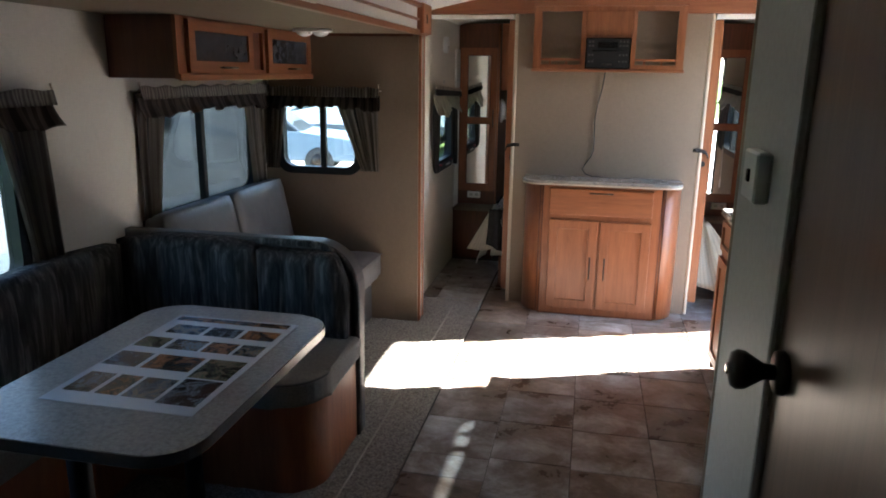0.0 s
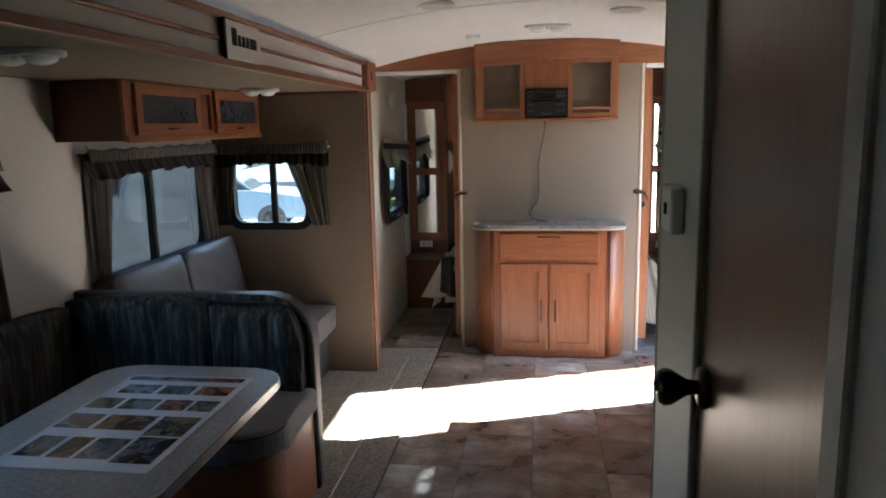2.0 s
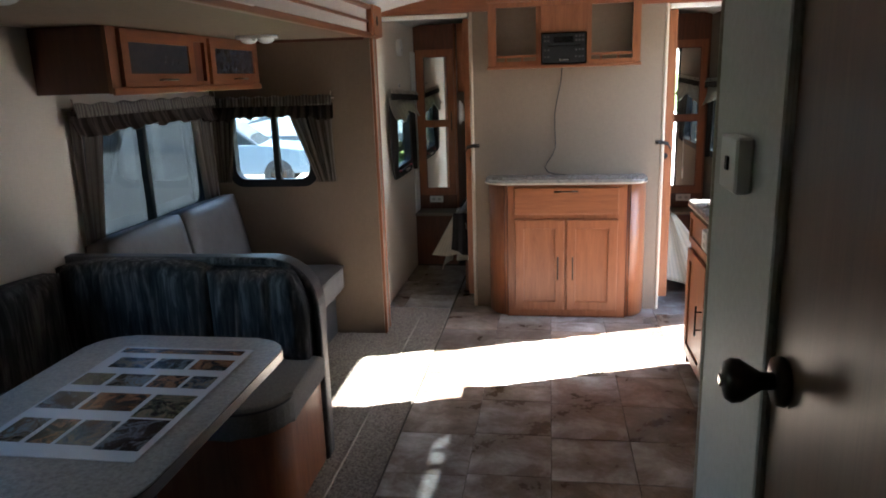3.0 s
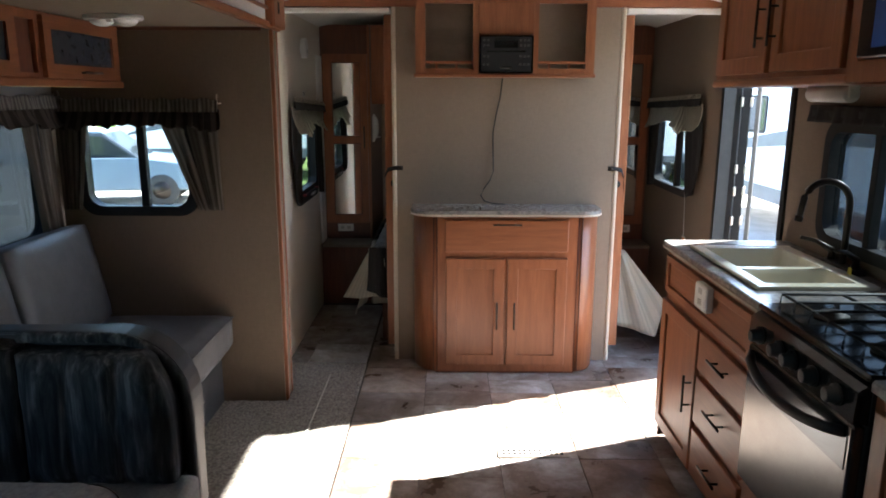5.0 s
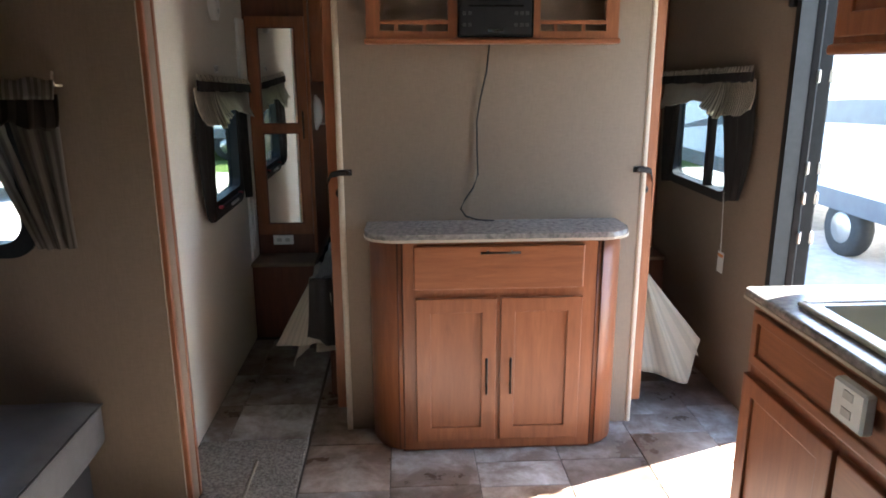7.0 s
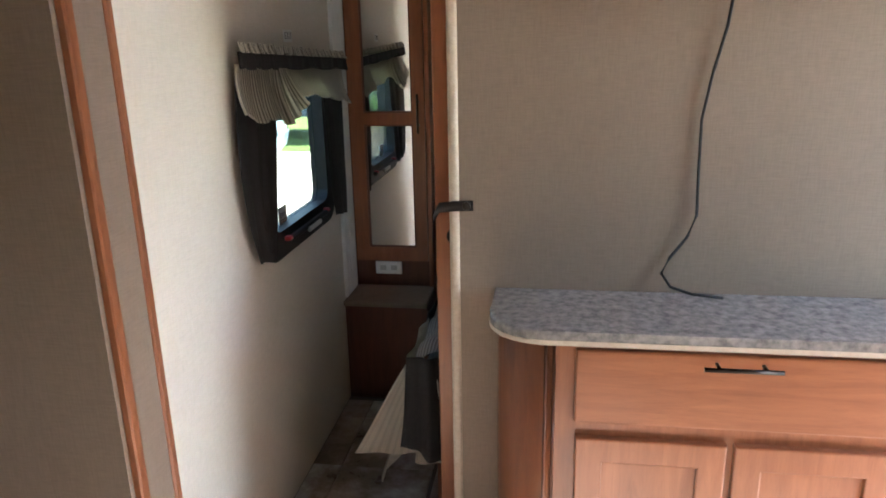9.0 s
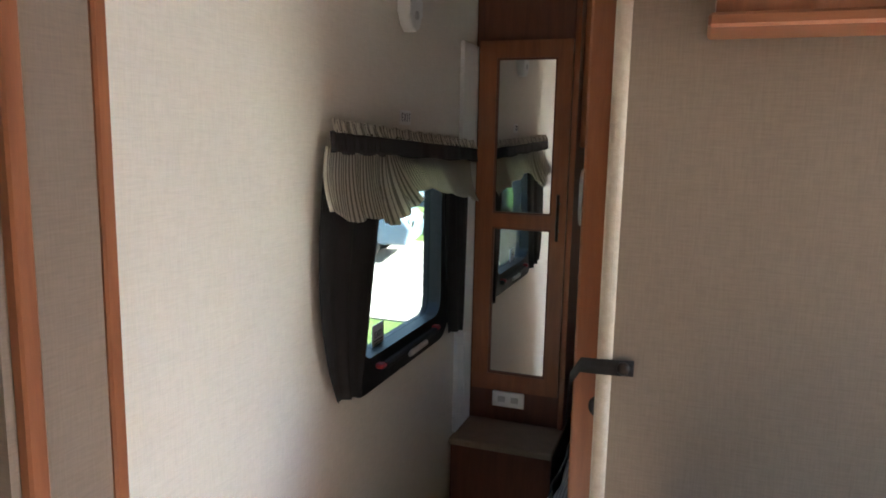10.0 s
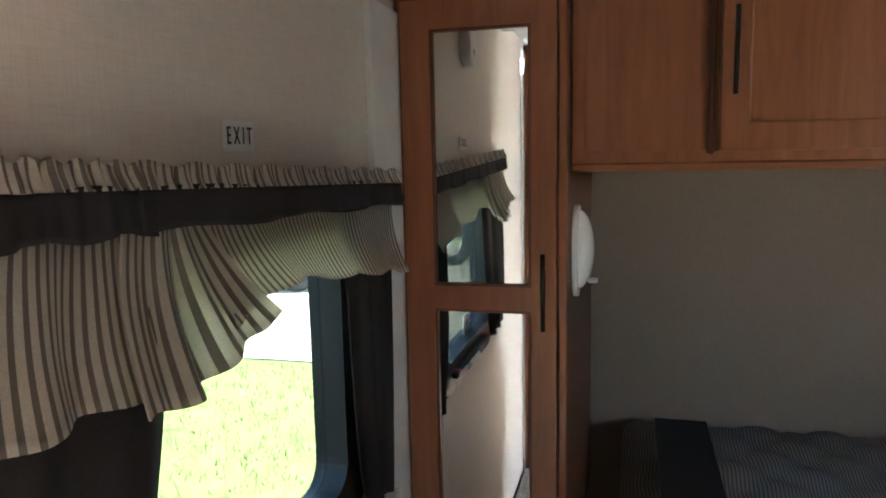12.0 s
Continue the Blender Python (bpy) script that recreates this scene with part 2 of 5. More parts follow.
BLACK = mottled("black_plastic", (0.014, 0.014, 0.015), (0.009, 0.009, 0.010), 40, 0.55, spec=0.3)
BLACKGLOSS = mottled("black_gloss", (0.012, 0.012, 0.013), (0.010, 0.010, 0.010), 40, 0.12)
BRONZE = mottled("dark_bronze", (0.045, 0.034, 0.028), (0.025, 0.02, 0.017), 30, 0.3, 0.8)
STEEL = mottled("brushed_steel", (0.52, 0.50, 0.47), (0.46, 0.44, 0.42), 25, 0.33, 0.9)
OVENSTEEL = mottled("dark_brushed_steel", (0.19, 0.185, 0.18), (0.15, 0.145, 0.14), 25, 0.24, 0.95)
CHROME = mottled("chrome", (0.75, 0.75, 0.75), (0.7, 0.7, 0.7), 10, 0.12, 1.0, bumps=0.0)
WHITE = mottled("white_plastic", (0.76, 0.75, 0.72), (0.70, 0.69, 0.66), 12, 0.4, bumps=0.03)
CREAM = mottled("cream_sink", (0.74, 0.70, 0.56), (0.69, 0.65, 0.52), 8, 0.22, bumps=0.01)
DARKCLOTH = mottled("dark_brown_cloth", (0.020, 0.017, 0.017), (0.011, 0.010, 0.010), 200, 0.9, bumps=0.4)
GREYCLOTH = striped("grey_striped_cloth", (0.25, 0.215, 0.185), (0.165, 0.14, 0.12), 26)
HEADCLOTH = striped("pale_heading_cloth", (0.36, 0.33, 0.29), (0.20, 0.18, 0.16), 40)
VALCLOTH = striped("dark_plaid_cloth", (0.15, 0.122, 0.102), (0.075, 0.06, 0.051), 16)
DRAPE = striped("cream_drape", (0.66, 0.61, 0.52), (0.57, 0.53, 0.45), 110, 0.6)
TICKING = striped("ticking_stripe_cloth", (0.80, 0.75, 0.65), (0.28, 0.25, 0.21), 75, 0.60)
BOOTH = material("black_streaked_booth_cloth", (0.03, 0.03, 0.032), 0.8, spec=0.2)
_streak = noise_fac(BOOTH, coords(BOOTH, (26, 26, 2.6)), 1.6, 4, 0.6, 0.5)
_weave = noise_fac(BOOTH, coords(BOOTH, (500, 500, 500)), 1.0, 2)
set_color(BOOTH, mix(BOOTH, ramp(BOOTH, _streak, [(0.36, (0.030, 0.030, 0.031)), (0.52, (0.075, 0.072, 0.071)), (0.68, (0.20, 0.19, 0.18))]), (0.6, 0.6, 0.6), ramp(BOOTH, _weave, [(0.4, (0.4,) * 3), (0.6, (0, 0, 0))]), "MULTIPLY"))
bump(BOOTH, _weave, 0.3, 0.001)
HALF = glassy("light_tinted_glass", (0.50, 0.54, 0.55))
MIDTINT = glassy("mid_tinted_glass", (0.23, 0.25, 0.26))
LEFTG = glassy("green_tinted_glass", (0.55, 0.575, 0.54))
TINT = glassy("tinted_glass", (0.17, 0.185, 0.195))
CLEAR = glassy("clear_glass", (0.80, 0.83, 0.82))
LENS = material("frosted_lens", (0.82, 0.82, 0.80), 0.25)
MIRROR = material("mirror", (0.86, 0.88, 0.87), 0.02, 1.0)


def cloth(axis, d, top, bottom, z1, z0, folds, amp, out=1, nu=72, nv=14, seed=0, flare=0.0, thick=0.003, sides=None):
    """Hanging cloth on a wall: top and bottom are (u0, u1); z1 and z0 numbers or functions of 0..1; sides: two functions of 0..1 down the cloth, in place of top and bottom; out: the way it stands off."""
    bm = bmesh.new()
    uvl = bm.loops.layers.uv.new("UVMap")
    f1, f0 = (z1 if callable(z1) else lambda s: z1), (z0 if callable(z0) else lambda s: z0)
    rows, uvs = [], {}
    for sgn in (0, 1):
        grid = []
        for j in range(nv + 1):
            t = j / nv
            row = []
            for i in range(nu + 1):
                s = i / nu
                if sides:
                    a = b = sides[0](t) + (sides[1](t) - sides[0](t)) * s
                else:
                    a, b = top[0] + (top[1] - top[0]) * s, bottom[0] + (bottom[1] - bottom[0]) * s
                wob = 0.6 * math.sin(folds * math.tau * s + seed) + 0.35 * math.sin(folds * 1.7 * math.tau * s + 2 * seed) + 0.5 * noise.noise((s * folds * 1.3, t * 1.5, seed * 3.1))
                off = amp * (0.35 + 0.65 * t) * (wob + 1.1) + flare * t * t + sgn * -thick
                v = bm.verts.new(place(axis, a + (b - a) * t + 0.15 * amp * noise.noise((s * 9, t * 2, seed)), f1(s) + (f0(s) - f1(s)) * t, d + out * off))
                uvs[v] = (s * abs(top[1] - top[0]) * 1.25, t)
                row.append(v)
            grid.append(row)
        rows.append(grid)
    quads = []
    for g in rows:
        for j in range(nv):
            for i in range(nu):
                quads.append((g[j][i], g[j][i + 1], g[j + 1][i + 1], g[j + 1][i]))
    A, B = rows
    for j in range(nv):
        for i in (0, nu):
            quads.append((A[j][i], A[j + 1][i], B[j + 1][i], B[j][i]))
    for i in range(nu):
        for j in (0, nv):
            quads.append((A[j][i], A[j][i + 1], B[j][i + 1], B[j][i]))
    for q in quads:
        f = bm.faces.new(q)
        f.smooth = True
        for lp in f.loops:
            lp[uvl].uv = uvs[lp.vert]
    bmesh.ops.recalc_face_normals(bm, faces=bm.faces)
    return bm


def panel_door(axis, d, out, u0, u1, z0, z1, stile=0.055, name="door", parent=None, mat=None, level=False, flat=False):
    """A cabinet door: frame of stiles and rails with a recessed panel."""
    m = mat or (CHERRY_H if level else CHERRY)
    t = 0.018
    if flat:
        p, q = place(axis, u0, z0, d), place(axis, u1, z1, d + out * t)
        return part(name, boxed(*p, *q, bevel=0.005, seg=2), m, parent)
    bm = walled(axis, d, d + out * t, u0, u1, z0, z1, [(u0 + stile, u1 - stile, z0 + stile, z1 - stile)])
    k = "xyz".index(axis)
    face = [e for e in bm.edges if all(abs(v.co[k] - d - out * t) < 1e-6 for v in e.verts) and any(abs(f.normal[k]) < 0.5 for f in e.link_faces)]
    bmesh.ops.bevel(bm, geom=face, offset=0.004, segments=2, affect="EDGES", profile=0.5)
    ob = part(name, bm, m, parent)
    p, q = place(axis, u0 + stile - 0.002, z0 + stile - 0.002, d), place(axis, u1 - stile + 0.002, z1 - stile + 0.002, d + out * (t - 0.010))
    part("panel", boxed(*p, *q), m, ob)
    return ob


def bar_handle(axis, d, out, u, z, length, upright, parent, mat=None):
    """A straight bar pull on two posts."""
    bm = bmesh.new()
    e = length / 2
    a, b = ((u, z - e), (u, z + e)) if upright else ((u - e, z), (u + e, z))
    tube(bm, [place(axis, *a, d + out * 0.028), place(axis, *b, d + out * 0.028)], 0.005)
    for k in (-0.6, 0.6):
        p = (u, z + k * e) if upright else (u + k * e, z)
        tube(bm, [place(axis, *p, d), place(axis, *p, d + out * 0.028)], 0.004)
    return part("handle", bm, mat or BRONZE, parent, "dark bronze bar handle", True)


# ---- the setting ----
XL, XR, XS = -1.06, 1.31, -1.96          # body side walls, slide-out back wall
YB, YF = -1.3, 7.02                      # rear and front ends
SY0, SY1, SZ = 0.42, 4.27, 1.80          # slide-out room


def arch(x):
    return 1.965 + 0.155 * (1 - ((x - 0.13) / 1.2) ** 2)


floor = structure("floor", boxed(XL - 0.05, YB, -0.08, XR + 0.05, YF, -0.006), mottled("grout_underlay", (0.10, 0.085, 0.075), (0.07, 0.06, 0.055), 40, 0.8), "dark grouted base under slate-look vinyl tiles", "floor")
structure("slide_floor", boxed(XS - 0.05, SY0 - 0.05, -0.08, XL - 0.05, SY1 + 0.05, -0.004), CARPET, "carpeted floor of the slide-out room", "floor")

# carpet strip beside the tiles, with a soft uneven pile
bm = bmesh.new()
nx, ny = 46, 150
g = [[bm.verts.new((-1.955 + (1.955 - 0.60) * i / nx, 0.45 + (4.255 - 0.45) * j / ny, 0.012 + 0.006 * noise.noise((i * 0.9, j * 0.9, 0)))) for i in range(nx + 1)] for j in range(ny + 1)]
for j in range(ny):
    for i in range(nx):
        bm.faces.new((g[j][i], g[j][i + 1], g[j + 1][i + 1], g[j + 1][i])).smooth = True
box(bm, -1.045, 4.425, -0.005, -0.605, 4.77, 0.013, 0.005)
box(bm, -0.945, 4.25, -0.005, -0.605, 4.43, 0.0125, 0.003)
structure("carpet", bm, CARPET, "beige-grey cut pile carpet, worn and trodden", "carpet")
structure("carpet_seam", boxed(-0.792, 1.0, 0.008, -0.780, 4.60, 0.0165, bevel=0.003), mottled("carpet_seam", (0.34, 0.30, 0.25), (0.22, 0.19, 0.16), 150, 0.9), "pale bound seam in the carpet", "seam")

# paler linen paints in the daylight that the entry door throws here
structure("wall_left", walled("x", XL, XL - 0.05, YB, YF, -0.05, 2.06, [(SY0, 4.40, -0.1, 1.93), (5.20, 5.86, 0.86, 1.42)]), LINEN_LIT, "linen-textured side wall with a window, door light put into its pale tone", "wall")
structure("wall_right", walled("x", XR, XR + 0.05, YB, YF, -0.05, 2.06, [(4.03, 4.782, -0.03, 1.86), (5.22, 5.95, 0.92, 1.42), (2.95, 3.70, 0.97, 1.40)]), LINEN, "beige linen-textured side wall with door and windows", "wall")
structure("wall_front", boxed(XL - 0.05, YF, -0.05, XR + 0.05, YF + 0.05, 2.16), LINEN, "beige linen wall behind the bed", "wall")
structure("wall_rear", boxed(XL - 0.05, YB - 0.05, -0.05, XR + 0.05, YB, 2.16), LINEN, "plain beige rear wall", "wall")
structure("slide_wall_back", walled("x", XS, XS - 0.04, SY0 - 0.04, SY1 + 0.04, -0.05, SZ + 0.03, [(0.85, 2.22, 0.80, 1.42), (3.02, 4.12, 0.87, 1.42)]), LINEN_LIT, "linen slide-out wall with two windows, light put into its pale tone", "wall")
structure("slide_wall_far", walled("y", SY1, SY1 + 0.04, XS, XL - 0.05, -0.05, SZ + 0.03, [(-1.85, -1.34, 0.97, 1.42)]), LINEN, "beige linen end wall of the slide-out, shade put into its darker tone", "wall")
structure("slide_wall_far_return", boxed(XL - 0.05, SY1, 0.0, -0.956, SY1 + 0.032, SZ + 0.02), LINEN, "beige linen end wall of the slide-out, shade put into its darker tone", "wall")
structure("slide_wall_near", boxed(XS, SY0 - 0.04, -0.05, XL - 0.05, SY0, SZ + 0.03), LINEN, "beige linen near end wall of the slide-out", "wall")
# darker linen overhead: the dim light up here is toned into the colour
structure("slide_ceiling", boxed(XS - 0.04, SY0 - 0.04, SZ, -0.99, SY1 + 0.04, SZ + 0.03), LINEN, "low beige linen ceiling of the slide-out room, dimness put into its colour", "ceiling")

bm = bmesh.new()
xs = [XL - 0.05 + (XR - XL + 0.1) * i / 24 for i in range(25)]
lo = [[bm.verts.new((x, y, arch(x) + dz)) for x in xs] for y in (YB, YF) for dz in (0, 0.04)]
for a, b in ((0, 2), (3, 1), (1, 0), (2, 3)):
    for i in range(24):
        bm.faces.new((lo[a][i], lo[a][i + 1], lo[b][i + 1], lo[b][i])).smooth = False
bmesh.ops.recalc_face_normals(bm, faces=bm.faces)
structure("ceiling", bm, CEILING, "white arched ceiling panels", "ceiling")
for k, y in enumerate((0.9, 2.1, 3.3)):
    bm = bmesh.new()
    tube(bm, [(x, y, arch(x) + 0.001) for x in xs], 0.006, 6)
    structure("ceiling_seam", bm, CEILING, "white ceiling joint strip", "trim")

# slide-out opening: header board, jamb strips and wood trims
def beam(name, mat, *a, bevel=0.003, label="cherry wood trim strip"):
    return structure(name, boxed(*a, bevel=bevel), mat, label, "trim")


beam("slide_header", LINEN_LIT, -0.985, SY0, SZ + 0.012, -0.955, 4.43, 1.955, label="beige fabric header over the slide-out")
beam("slide_header_trim", CHERRY_H, -0.965, SY0, SZ - 0.008, -0.935, 4.42, SZ + 0.020)
beam("slide_header_trim", CHERRY_H, -0.960, SY0, 1.872, -0.940, 4.42, 1.885)
beam("slide_header_trim", CHERRY_H, -0.968, SY0, 1.945, -0.925, 4.42, 1.966)
beam("slide_jamb", LINEN, -1.05, SY1 + 0.033, 0, -0.953, 4.400, SZ + 0.012, label="beige fabric jamb of the slide-out")
beam("slide_jamb_trim", CHERRY, -0.957, SY1 + 0.010, 0, -0.940, SY1 + 0.034, SZ - 0.008)
beam("slide_jamb_trim", CHERRY, -1.048, 4.399, 0, -0.949, 4.420, 1.94)
beam("slide_corner_block", CHERRY, -0.960, 4.23, 1.80, -0.915, 4.44, 1.97, bevel=0.006, label="cherry wood corner block with a dark slot")
beam("slide_corner_slot", BLACK, -0.917, 4.30, 1.86, -0.912, 4.325, 1.91, bevel=0.001, label="dark slot in the corner block")
beam("slide_cove", CHERRY_DK, -1.95, SY1 - 0.014, SZ - 0.016, -0.985, SY1, SZ, label="thin dark cove moulding")

# partition with openings at both sides
PX0, PX1, PY = -0.43, 0.765, 4.86
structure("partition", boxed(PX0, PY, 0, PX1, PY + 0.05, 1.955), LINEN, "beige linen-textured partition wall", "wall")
for x in (PX0, PX1):
    bm = bmesh.new()
    s = -1 if x < 0 else 1
    prism(bm, "z", rounded(0.026, 0.062, 0.012), x + s * 0.009, PY + 0.025, 0.0, 1.955)
    structure("partition_bead", bm, BEAD, "rounded beige edge bead", "trim")
bm = bmesh.new()
n = 24
pts = [XL + 0.002 + (XR - XL - 0.004) * i / n for i in range(n + 1)]
rows = [[bm.verts.new((x, y, z)) for x, z in ((x, zz(x)) for x in pts)] for y in (PY - 0.012, PY + 0.06) for zz in (lambda x: 1.955, lambda x: arch(x) + 0.005)]
for a, b in ((0, 1), (3, 2), (0, 2), (1, 3)):
    for i in range(n):
        bm.faces.new((rows[a][i], rows[a][i + 1], rows[b][i + 1], rows[b][i]))
bmesh.ops.recalc_face_normals(bm, faces=bm.faces)
structure("partition_header", bm, CHERRY_H, "arched cherry wood header over the partition", "beam")
for x0, x1 in ((XL + 0.003, PX0 - 0.03), (PX1 + 0.03, XR - 0.003)):
    structure("door_track", boxed(x0, PY + 0.005, 1.925, x1, PY + 0.05, 1.953, bevel=0.003), WHITE, "white sliding door track", "track")

# wall of the washroom beside the walk, with a closed door
WX = 0.375
structure("wall_bath", walled("x", WX, WX + 0.05, YB, 1.585, 0, 2.12, [(0.643, 1.188, -0.1, 1.99)]), CAP, "grey-beige washroom wall", "wall")
structure("wall_bath_end", boxed(WX + 0.05, 1.535, 0, XR, 1.585, 2.12), LINEN, "beige wall between washroom and kitchen", "wall")
structure("wall_end_cap", boxed(WX - 0.004, 1.583, 0, WX + 0.054, 1.600, 2.10, bevel=0.006), BEAD, "rounded beige wall end bead", "trim")


def wash_door():
    d = thing("door_1", (WX + 0.02, 0.915, 0), "closed flat brown wooden washroom door with knob", "door")
    part("leaf", boxed(WX + 0.006, 0.653, 0.012, WX + 0.036, 1.183, 1.985, bevel=0.003), DOORWOOD, d)
    bm = bmesh.new()
    for y0, y1 in ((0.603, 0.646), (1.184, 1.190)):
        box(bm, WX - 0.008, y0, 0, WX + 0.004, y1, 2.03, 0.003)
    box(bm, WX - 0.007, 0.603, 1.99, WX + 0.004, 1.190, 2.03, 0.003)
    part("casing", bm, CAP, d, "grey-beige door casing")
    kz, ky = 1.145, 1.132
    bm = lathe(bmesh.new(), [(0.002, -0.012), (0.033, -0.010), (0.035, 0.0), (0.030, 0.006)], (WX + 0.002, ky, kz), "x")
    knob = part("knob_rose", bm, BRONZE, d, "dark bronze rose", True)
    prof = [(0.012, -0.008), (0.013, -0.028), (0.018, -0.036), (0.030, -0.055), (0.031, -0.066), (0.026, -0.074), (0.010, -0.078)]
    part("knob", lathe(bmesh.new(), prof, (WX + 0.002, ky, kz), "x"), BRONZE, knob, "dark bronze door knob", True)
    part("knob_button", lathe(bmesh.new(), [(0.009, -0.077), (0.009, -0.081), (0.005, -0.082)], (WX + 0.002, ky, kz), "x"), CHROME, knob, "bright lock button")
    for z in (0.25, 1.0, 1.78):
        part("hinge", tube(bmesh.new(), [(WX - 0.006, 0.650, z - 0.045), (WX - 0.006, 0.650, z + 0.045)], 0.008), BRONZE, d, "dark bronze hinge")
    return d


wash_door()
sw = thing("wall_switch", (WX - 0.01, 1.385, 1.366), "white plastic thermostat switch on the wall", "switch")
part("plate", boxed(WX - 0.026, 1.335, 1.366, WX, 1.437, 1.454, bevel=0.004), WHITE, sw)
part("rocker", boxed(WX - 0.030, 1.375, 1.400, WX - 0.025, 1.390, 1.422, bevel=0.001), BLACK, sw, "small dark slider")

# entry door frame and the two leaves folded open outside
def entry_door():
    d = thing("door_2", (XR + 0.03, 4.39, -0.03), "open entry door with dark metal frame, leaf swung outside", "door")
    part("frame", ring(bmesh.new(), "x", 0.80, 1.93, 0.09, 0.036, 4.405, 0.915, XR - 0.012, XR + 0.066), BLACK, d, "black metal door frame")
    ang = {"leaf": (67, 0.04, 0.085, WHITE), "screen_leaf": (58, 0.022, 0.055, BLACK)}
    for nm, (a, th, x0, mt) in ang.items():
        leaf_m = Matrix.Translation((XR + x0, 4.768, 0)) @ Matrix.Rotation(radians(a), 4, "Z")
        bm = bmesh.new()
        if nm == "leaf":
            box(bm, 0.02, -th, 0.02, 0.68, 0, 1.84, 0.01)
        else:
            ring(bm, "y", 0.64, 1.80, 0.06, 0.045, 0.35, 0.92, -th, 0)
        bmesh.ops.transform(bm, matrix=leaf_m, verts=bm.verts)
        leaf = part(nm, bm, mt, d, "white fibreglass entry door leaf" if nm == "leaf" else "black screen door frame")
        bm = boxed(-0.004, -th - 0.004, 0.02, 0.03, 0.004, 1.84, bevel=0.004)
        bmesh.ops.transform(bm, matrix=leaf_m, verts=bm.verts)
        part("edge_strip", bm, BLACK, leaf, "black edge strip")
        for z in (0.82, 0.98, 1.10, 1.45):
            bm = boxed(-0.012, -th - 0.012, z, 0.035, -th + 0.002, z + 0.05, bevel=0.004)
            bmesh.ops.transform(bm, matrix=leaf_m, verts=bm.verts)
            part("latch", bm, STEEL, leaf, "steel latch and hinge plate")
    return d


entry_door()
part_sw = thing("door_stay", (XR - 0.02, 4.80, 1.72), "small dark door stay on the wall", "door stay")
part("plate", boxed(XR - 0.03, 4.812, 1.73, XR, 4.840, 1.90, bevel=0.006), BLACK, part_sw)


# ---- windows ----
def window(name, axis, d, out, u0, u1, z0, z1, slider=None, glass=TINT, label="dark framed tinted window", border=0.045):
    """out: the way into the room."""
    c = ((u0 + u1) / 2, (z0 + z1) / 2)
    w = thing(name, place(axis, c[0], z0, d), label, "window", kind="structure")
    r = min(0.07, (z1 - z0) / 5)
    part("window_frame", ring(bmesh.new(), axis, u1 - u0 + 0.05, z1 - z0 + 0.05, r + 0.02, border, *c, d + out * 0.014, d - out * 0.045), BLACK, w, "black aluminium frame")
    pane = prism(bmesh.new(), axis, rounded(u1 - u0 - 0.02, z1 - z0 - 0.02, r), *c, d - out * 0.024, d - out * 0.028)
    p = part("pane", pane, glass, w)
    p.visible_shadow = glass is not CLEAR
    if slider is not None:
        a, b = place(axis, slider - 0.018, z0, d - out * 0.03), place(axis, slider + 0.018, z1, d + out * 0.006)
        part("mullion", boxed(*a, *b, bevel=0.003), BLACK, w, "black sliding sash bar")
    return w


window("window_1", "x", XL, 1, 5.20, 5.86, 0.86, 1.42, glass=LEFTG, label="bedroom exit window with black frame", border=0.085)
window("window_2", "x", XR, -1, 5.22, 5.95, 0.92, 1.42, slider=5.50, glass=HALF)
window("window_3", "x", XR, -1, 2.95, 3.70, 0.97, 1.40, slider=3.40, glass=MIDTINT, label="tinted kitchen window with black frame")
window("window_4", "x", XS, 1, 3.02, 4.12, 0.87, 1.42, slider=3.52, glass=TINT)
window("window_5", "x", XS, 1, 0.85, 2.22, 0.80, 1.42, slider=1.55, glass=HALF)
window("window_6", "y", SY1, -1, -1.85, -1.34, 0.97, 1.42, slider=-1.57, glass=CLEAR, label="small bright window with black frame")
lt = thing("window_latch", (XL + 0.02, 5.55, 0.868), "black window release bar with red ends", "latch")
part("bar", boxed(XL + 0.012, 5.36, 0.875, XL + 0.034, 5.76, 0.893, bevel=0.005), BLACK, lt)
part("grip", boxed(XL + 0.030, 5.50, 0.868, XL + 0.042, 5.63, 0.884, bevel=0.004), STEEL, lt, "grey release grip")
RED = material("red_plastic", (0.30, 0.018, 0.025), 0.4)
for y in (5.34, 5.74):
    part("red_tab", boxed(XL + 0.012, y - 0.012, 0.884, XL + 0.036, y + 0.012, 0.898, bevel=0.004), RED, lt, "red release tab")


